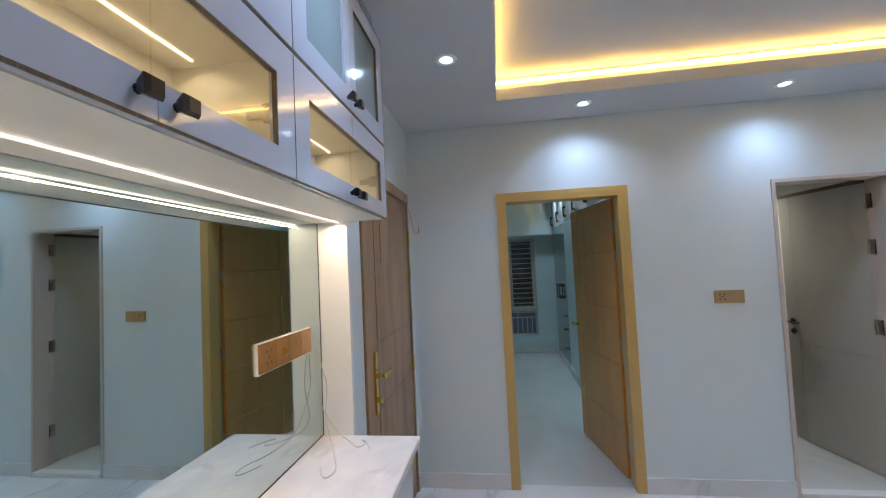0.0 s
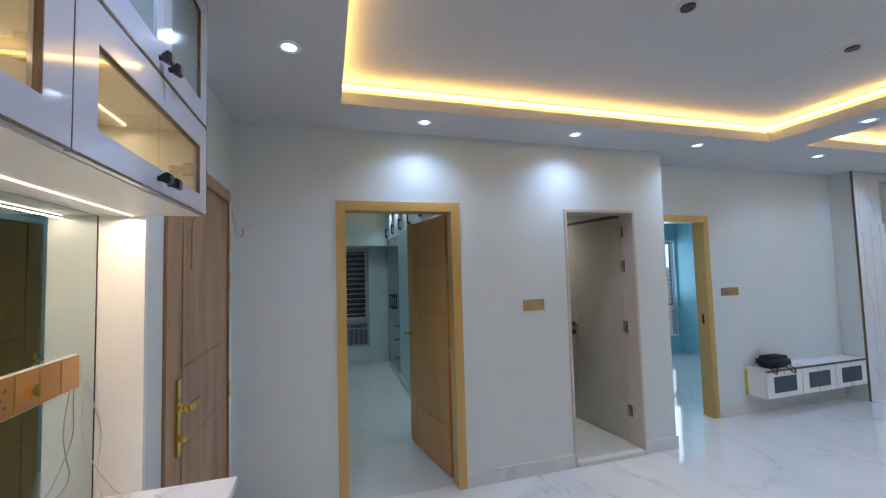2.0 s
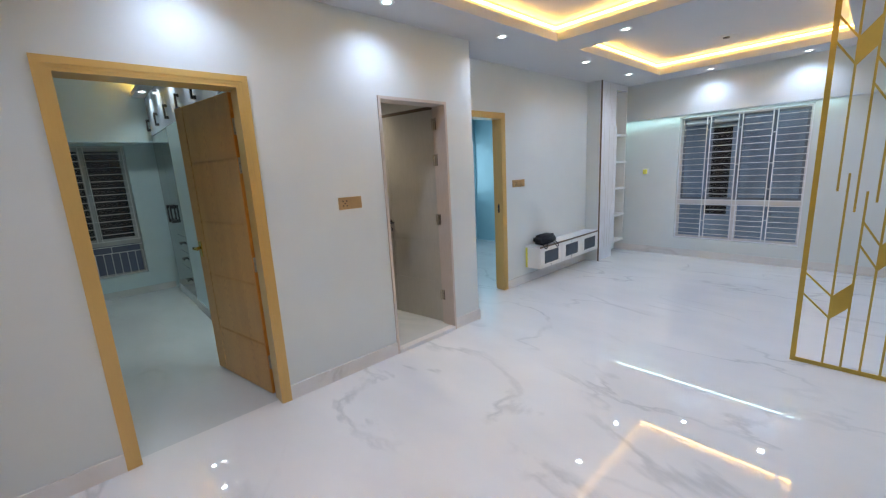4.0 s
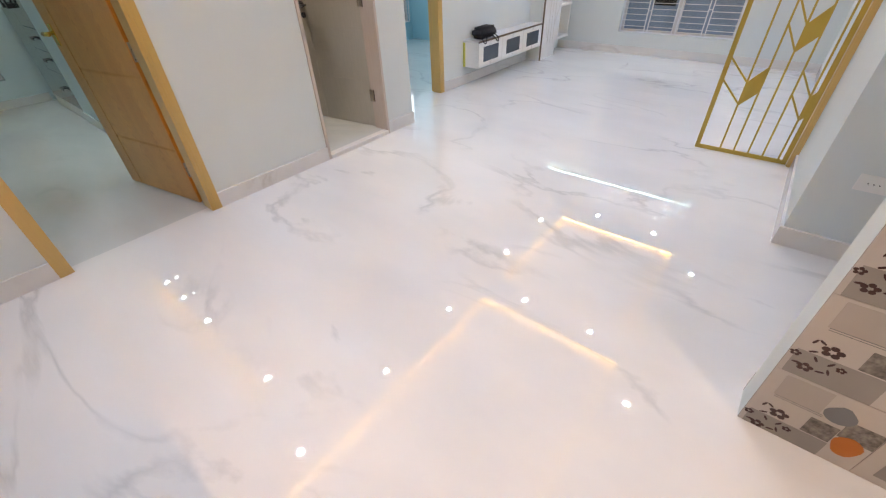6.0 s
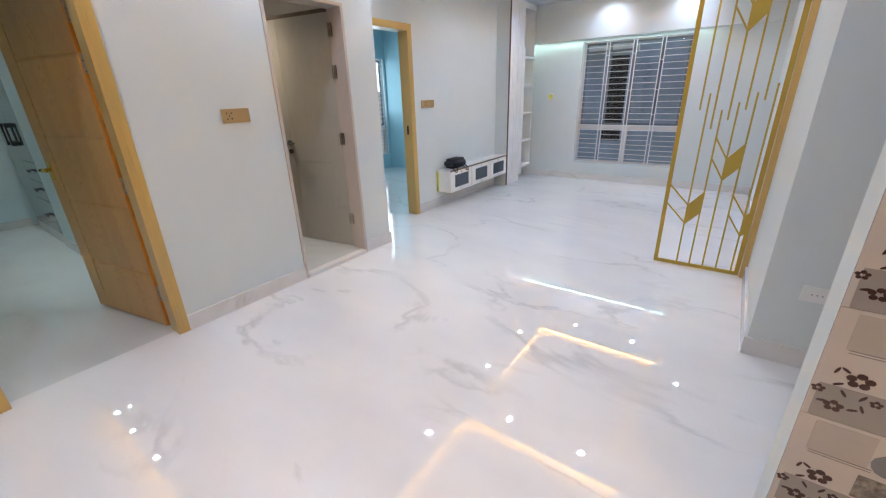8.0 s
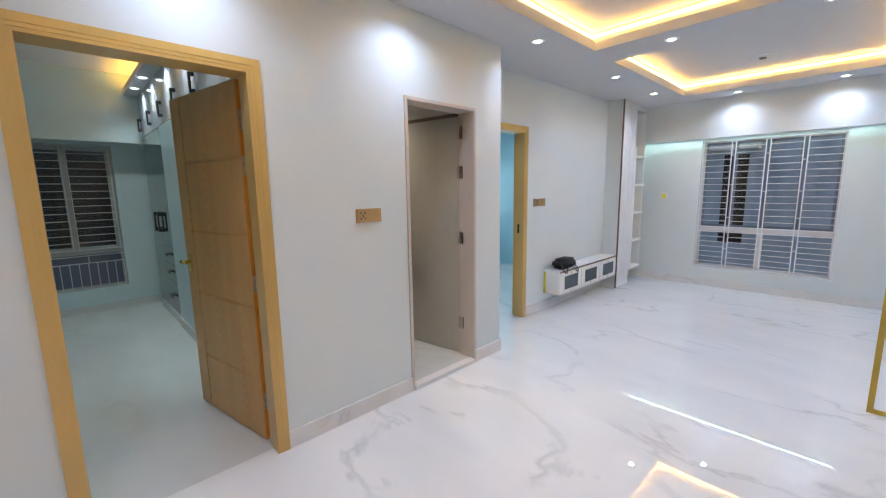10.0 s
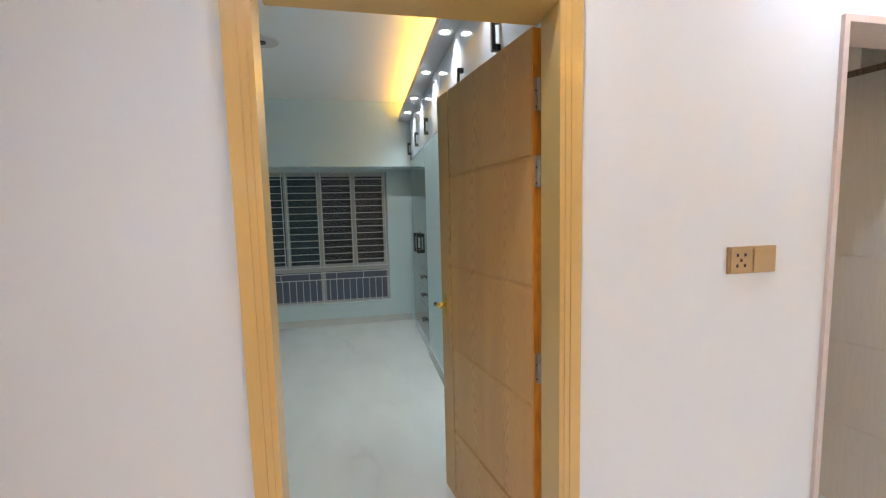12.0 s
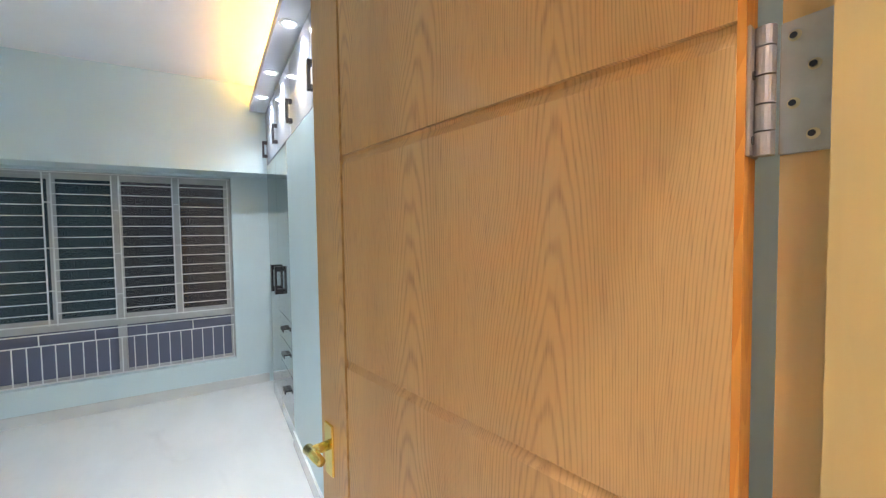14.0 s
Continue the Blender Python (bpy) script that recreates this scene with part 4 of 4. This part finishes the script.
# ---- television unit and display column ----
tv = thing("wall_hung_tv_unit", pose(4.47, 3.12, 0.20), "white wall-hung television unit with three dark-panelled doors", "tv cabinet")
boxpart("body", (0, 1.53, 0.018, 0.218, 0, 0.265), WHITE, tv)
boxpart("top_board", (-0.005, 1.535, 0.0, 0.218, 0.267, 0.285), PANELM, tv, "pale marble-look top board")
boxpart("edge_band", (-0.006, 1.535, -0.002, 0.0, 0.265, 0.287), TRIM, tv, "brown edge band")
boxpart("side_strip", (-0.004, 0.0, 0.19, 0.218, 0.0, 0.26), YELLOW, tv, "yellow film strip")
for k in range(3):
    a = 0.51 * k
    d = boxpart("door", (a + 0.004, a + 0.506, 0.0, 0.017, 0.004, 0.262), WHITE, tv)
    boxpart("inset", (a + 0.10, a + 0.42, -0.003, 0.0, 0.055, 0.215), DARKP, d, "dark slate inset")
    bm = bmesh.new()
    box(bm, a + 0.25, a + 0.253, -0.001, 0.0, 0.006, 0.055)
    box(bm, a + 0.25, a + 0.253, -0.001, 0.0, 0.215, 0.26)
    part("groove", bm, DARKP, d)
col = thing("display_column", pose(6.02, 3.12, 0), "white marble-look column with fine grey inlay lines beside open shelves", "wall column")
boxpart("back_body", (0.0, 0.50, 0.03, 0.218, 0.0, CEIL - 0.001), WALL, col)
boxpart("upper_panel", (0.004, 0.50, 0.012, 0.03, 2.0, CEIL - 0.002), PANELM, col)
boxpart("lower_panel", (0.004, 0.50, -0.008, 0.03, 0.2, 2.0), PANELM, col)
boxpart("base_panel", (0.004, 0.46, 0.012, 0.03, 0.0, 0.2), PANELM, col)
boxpart("edge_trim", (-0.006, 0.004, -0.01, 0.010, 0.0, CEIL - 0.002), TRIM, col, "brown wooden edge trim")


def inlay(pts, y, x_off=0.0):
    bm = bmesh.new()
    for (xa, za), (xb, zb) in zip(pts, pts[1:]):
        L = math.hypot(xb - xa, zb - za)
        nx, nz = -(zb - za) / L * 0.0035, (xb - xa) / L * 0.0035
        prism(bm, [(xa + nx, za + nz), (xa - nx, za - nz), (xb - nx, zb - nz), (xb + nx, zb + nz)], y - 0.0015, y, lambda a, b, c: (a + x_off, c, b))
    return bm


for pts, y in (([(0.17, 0.2), (0.17, 1.1), (0.09, 1.28), (0.09, 2.0)], -0.008), ([(0.33, 0.2), (0.33, 0.75), (0.40, 0.9), (0.40, 2.0)], -0.008),
               ([(0.25, 0.2), (0.25, 2.0)], -0.008), ([(0.08, 0.45), (0.17, 0.25)], -0.008), ([(0.33, 0.4), (0.47, 0.7)], -0.008),
               ([(0.1, 2.02), (0.1, 2.3), (0.2, 2.5), (0.2, 2.6)], 0.012), ([(0.36, 2.02), (0.36, 2.2), (0.28, 2.36), (0.28, 2.6)], 0.012)):
    part("inlay_line", inlay(pts, y), WIRE, col, "thin grey inlay line")
shelf = thing("open_shelf_unit", pose(6.525, 3.12, 0), "tall narrow white open shelf unit with empty shelves", "shelf")
boxpart("back_panel", (0.0, 0.39, 0.205, 0.218, 0.2, CEIL - 0.001), WHITE, shelf)
boxpart("side_panel", (0.375, 0.39, 0.02, 0.204, 0.2, CEIL - 0.001), WHITE, shelf)
boxpart("top_panel", (0.0, 0.375, 0.02, 0.204, 2.53, CEIL - 0.001), PANELM, shelf)
for z in (0.2, 0.62, 1.04, 1.45, 1.86):
    boxpart("shelf_board", (0.0, 0.375, 0.0, 0.204, z, z + 0.03), WHITE, shelf)

# bag on the unit
bag = thing("black_bag", pose(4.60, 3.22, 0.486), "small soft black camera bag with straps lying on the television unit", "bag")
bm = bmesh.new()
bmesh.ops.create_cube(bm, size=1.0, matrix=Matrix.Translation((0.12, 0, 0.06)) @ Matrix.Diagonal((0.32, 0.18, 0.12, 1)))
bmesh.ops.bevel(bm, geom=list(bm.edges), offset=0.035, segments=3, affect="EDGES")
bmesh.ops.subdivide_edges(bm, edges=list(bm.edges), cuts=1, use_grid_fill=True)
for v in bm.verts:
    v.co += Vector(noise.noise_vector(v.co * 14)) * 0.010
    v.co.z = max(v.co.z, 0.0)
part("pouch", bm, BAGM, bag, smooth=True)
tube("strap", [(-0.03, -0.05, 0.05), (-0.05, -0.1, 0.0), (-0.04, -0.115, -0.03), (0.0, -0.115, -0.04), (0.03, -0.1, 0.01), (0.05, -0.09, 0.03)], 0.006, BAGM, bag)
tube("strap", [(0.2, -0.08, 0.04), (0.25, -0.115, 0.01), (0.27, -0.115, -0.05), (0.24, -0.115, -0.05), (0.2, -0.1, 0.0), (0.16, -0.09, 0.03)], 0.006, BAGM, bag)

# ---- golden screen ----
SX, SY0, SY1 = 3.972, 0.055, 0.655
scr = thing("metal_screen", pose(SX, 0, 0), "golden laser-cut metal partition screen with arrow leaf motifs", "room divider")
t = 0.008


def strip2(bm, ya, za, yb, zb, w, wb=None):
    L = math.hypot(yb - ya, zb - za)
    ny, nz = -(zb - za) / L * w / 2, (yb - ya) / L * w / 2
    prism(bm, [(ya + ny, za + nz), (ya - ny, za - nz), (yb - ny, zb - nz), (yb + ny, zb + nz)], -0.0012, t + 0.0012, lambda a, b, c: (c, a, b))


bm = bmesh.new()
box(bm, 0, t, SY1 - 0.03, SY1, 0.0, CEIL)
box(bm, 0, t, SY0, SY0 + 0.03, 0.0, CEIL)
box(bm, 0, t, SY0 + 0.03, SY1 - 0.03, 0.0, 0.03)
box(bm, 0, t, SY0 + 0.03, SY1 - 0.03, CEIL - 0.03, CEIL - 0.001)
part("frame", bm, GOLD, scr)
LOW, UP = [0.483, 0.392, 0.30, 0.208, 0.109], [0.530, 0.439, 0.347, 0.256, 0.163]
for y, top in zip(LOW, (1.344, 1.229, 1.28, 1.346, 1.40)):
    boxpart("slat", (0.001, t - 0.001, y - 0.006, y + 0.006, 0.03, top), GOLD, scr)
for y, low in zip(UP, (1.229, 1.096, 1.16, 1.229, 1.292)):
    boxpart("slat", (0.001, t - 0.001, y - 0.006, y + 0.006, low, CEIL - 0.03), GOLD, scr)
for prev, y, nxt, z in ((0.63, LOW[0], LOW[1], 0.351), (LOW[1], LOW[2], LOW[3], 0.722), (LOW[3], LOW[4], 0.085, 0.309),
                        (0.63, UP[0], UP[1], 1.991), (UP[1], UP[2], UP[3], 1.716), (UP[3], UP[4], 0.085, 1.997)):
    k = min(1.0, (y - nxt) / 0.092)
    bm = bmesh.new()
    strip2(bm, prev, z + 0.315, y, z + 0.165, 0.011)
    strip2(bm, prev, z + 0.165, y, z + 0.015, 0.011)
    prism(bm, [(y, z), (y, z + 0.168), (nxt, z + 0.168 + 0.115 * k), (nxt, z + 0.11 * k)], -0.002, t + 0.002, lambda a, b, c: (c, a, b))
    part("leaf_motif", bm, GOLD, scr)
post = thing("wooden_post", pose(0, 0, 0), "golden-brown wooden post beside the metal screen", "post")
boxpart("post_body", (3.932, 4.04, -0.019, 0.052, 0.0, CEIL - 0.001), TEAK, post, bevel=0.006)

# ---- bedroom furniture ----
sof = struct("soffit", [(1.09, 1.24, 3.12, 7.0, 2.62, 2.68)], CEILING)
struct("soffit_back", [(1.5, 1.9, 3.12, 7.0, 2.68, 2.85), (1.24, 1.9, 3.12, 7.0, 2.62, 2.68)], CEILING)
ledb = thing("cove_led_strip", pose(0, 0, 0), "warm yellow LED strip along the bedroom soffit edge", "light strip")
boxpart("tape", (1.10, 1.112, 3.2, 6.99, 2.68, 2.686), LEDY, ledb)
for k in range(6):
    a = 3.125 + 0.643 * k
    cup = thing("loft_cupboard", pose(0, 0, 0), "white gloss loft cupboard with black bar handle", "cupboard", "loft cupboards above the wardrobe")
    boxpart("body", (1.24, 1.5, a, a + 0.641, 2.131, 2.619), LAMI, cup)
    d = boxpart("door", (1.22, 1.239, a + 0.002, a + 0.639, 2.135, 2.615), LAMI, cup)
    h = a + 0.55
    bm = bmesh.new()
    box(bm, 1.180, 1.196, h, h + 0.03, 2.19, 2.34)
    box(bm, 1.196, 1.22, h, h + 0.03, 2.19, 2.22)
    box(bm, 1.196, 1.22, h, h + 0.03, 2.31, 2.34)
    part("handle", bm, BLACK, d, "black bar handle", bevel=0.003)
war = thing("wardrobe", pose(0, 0, 0), "dark green high-gloss wardrobe with black handles and drawers", "wardrobe")
boxpart("body", (1.242, 1.85, 5.872, 6.998, 0.0, 2.129), GREEN, war)
boxpart("plinth", (1.221, 1.2415, 5.872, 6.998, 0.001, 0.115), FLOORB, war, "pale marble plinth")
for a, b, z0, z1 in ((5.875, 6.43, 0.87, 2.125), (6.434, 6.995, 0.12, 2.125), (5.875, 6.43, 0.67, 0.866), (5.875, 6.43, 0.47, 0.666), (5.875, 6.43, 0.12, 0.466)):
    d = boxpart("door" if z1 > 2 else "drawer", (1.222, 1.241, a, b, z0, z1), GREEN, war)
    if z1 > 2:
        h = 6.31 if a < 6 else 6.52
        bm = bmesh.new()
        box(bm, 1.178, 1.192, h, h + 0.05, 1.02, 1.24)
        box(bm, 1.192, 1.222, h, h + 0.05, 1.02, 1.06)
        box(bm, 1.192, 1.222, h, h + 0.05, 1.20, 1.24)
    else:
        bm = bmesh.new()
        c = (z0 + z1) / 2
        box(bm, 1.195, 1.222, 6.10, 6.22, c + 0.01, c + 0.018)
        box(bm, 1.195, 1.201, 6.10, 6.22, c - 0.008, c + 0.01)
    part("handle", bm, BLACK, d)

# ---- kitchen tile wall ----
tiles = thing("tile_wall", pose(1.56, 0, 0), "glossy printed kitchen wall tiles with brown flowers and grey and orange pots", "wall tiles")
TILEB = mat("tile_cream", (0.46, 0.40, 0.36), 0.12, vary=0.04)
TILEG = mat("tile_grey", (0.26, 0.23, 0.21), 0.12, vary=0.05)
TILED = mat("tile_brown", (0.05, 0.022, 0.018), 0.15, vary=0.1)
TILEO = mat("tile_orange", (0.45, 0.13, 0.02), 0.15, vary=0.15)
TILEP = mat("tile_pot_grey", (0.16, 0.16, 0.165), 0.15, vary=0.1)
TW, TH = 0.30, 0.3125


def yz(a, b, c):
    return (c, -a, b)


def flower(bm, cx, cz, r):
    for q in range(5):
        an = 2 * math.pi * q / 5 + 0.3
        prism(bm, [(cx + r * math.cos(an) + r * 0.6 * math.cos(s), cz + r * math.sin(an) * 0.8 + r * 0.5 * math.sin(s)) for s in [2 * math.pi * i / 8 for i in range(8)]], -0.0096, -0.0088, yz)


def tile(j, k):
    """A cream glazed tile with its print: grey band and brown flowers, or pots on lattice blocks."""
    y, z = 0.001 + TW * j, TH * k - 0.026
    lo = max(0.001, z)
    tl = boxpart("tile", (-0.008, 0.0, -y - TW + 0.002, -y, lo, z + TH - 0.002), TILEB, tiles)
    blocks = ((0.013, 0.215, 0.0, 0.10), (0.035, 0.150, 0.205, 0.300)) if j % 2 == 0 else ((0.04, 0.16, 0.06, 0.17), (0.18, 0.29, 0.0, 0.09))
    for n, (a, b, c, d) in enumerate(blocks):
        boxpart("printed_block", (-0.0088, -0.008, -y - b, -y - a, max(lo, z + c), z + d), TILEG if n == 0 else TILEL, tl)
    bm = bmesh.new()
    for zz in (0.196, 0.203):
        box(bm, -0.0092, -0.0088, -y - 0.16, -y - 0.04, z + zz, z + zz + 0.002)
    part("printed_line", bm, TILEP, tl)
    if j % 2 == 0:
        for cx, cz, r in ((0.014, 0.083, 0.009), (0.079, 0.129, 0.017), (0.051, 0.043, 0.013), (0.119, 0.079, 0.008)):
            f = bmesh.new()
            flower(f, y + cx, z + cz, r)
            part("printed_flower", f, TILED, tl)
        f = bmesh.new()
        for cx, cz, an in ((0.045, 0.108, 0.5), (0.06, 0.085, 2.2), (0.028, 0.05, 0.2), (0.095, 0.085, 1.0), (0.05, 0.15, 2.6), (0.035, 0.145, 1.2), (0.085, 0.045, 0.3), (0.10, 0.055, 2.0)):
            prism(f, [(y + cx + 0.011 * math.cos(s) * math.cos(an) - 0.0035 * math.sin(s) * math.sin(an), z + cz + 0.011 * math.cos(s) * math.sin(an) + 0.0035 * math.sin(s) * math.cos(an)) for s in [2 * math.pi * i / 8 for i in range(8)]], -0.0096, -0.0088, yz)
        part("printed_leaf", f, TILED, tl)
        for a, b, c, d in ((0.143, 0.213, 0.105, 0.178), (0.215, 0.297, 0.15, 0.225)):
            boxpart("lattice_block", (-0.0089, -0.008, -y - b, -y - a, z + c, z + d), TILEL2, tl)
        part("printed_pot", prism(bmesh.new(), [(y + 0.19 + 0.038 * math.cos(s), z + 0.228 + 0.034 * math.sin(s) + (0.008 if math.sin(s) > 0.8 else 0)) for s in [2 * math.pi * i / 14 for i in range(14)]], -0.0096, -0.0088, yz), TILEP, tl)
        part("printed_pot", prism(bmesh.new(), [(y + 0.25 + 0.035 * math.cos(s) * (1 + 0.1 * math.sin(3 * s)), z + 0.12 + 0.045 * math.sin(s)) for s in [2 * math.pi * i / 16 for i in range(16)]], -0.0102, -0.0094, yz), TILEO, tl)


TILEL = mat("tile_beige_block", (0.38, 0.33, 0.29), 0.12, vary=0.05)
TILEL2 = mat("tile_lattice", (0.17, 0.145, 0.125), 0.12, vary=0.5, scale=70)
for k in range(8):
    for j in range(5):
        tile(j, k)

# ---- outside ----
tagged(part("ground", box(bmesh.new(), -60, 60, -60, 60, -9.3, -9.0), EARTH), kind="structure")
nb = thing("neighbour_building", pose(9.2, 0, 0), "grey-blue plastered neighbour building with ledge and maroon shutter", "building")
boxpart("wall", (0, 3, -6, 4.6, -9, 6), NEIGH, nb)
boxpart("ledge", (-0.4, 0, 2.05, 2.95, 2.05, 2.2), NEIGH2, nb)
boxpart("shutter", (-0.03, 0.0, 2.2, 2.56, 0.4, 1.98), MAROON, nb)
# wall coloured near black to stand for the unlit outside
nb2 = thing("neighbour_building", pose(0, 9.6, 0), "plastered neighbour building behind the bedroom, coloured near black as unlit", "building")
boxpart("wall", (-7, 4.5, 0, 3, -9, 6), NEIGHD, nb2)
nb3 = thing("neighbour_building", pose(0, 9.6, 0), "pale neighbour building seen from the blue room", "building")
boxpart("wall", (4.6, 12, 0, 3, -9, 1.5), NEIGH2, nb3)
tagged(boxpart("backdrop", (4.5, 40, 30, 30.2, -9, 25), SKYW), kind="structure")
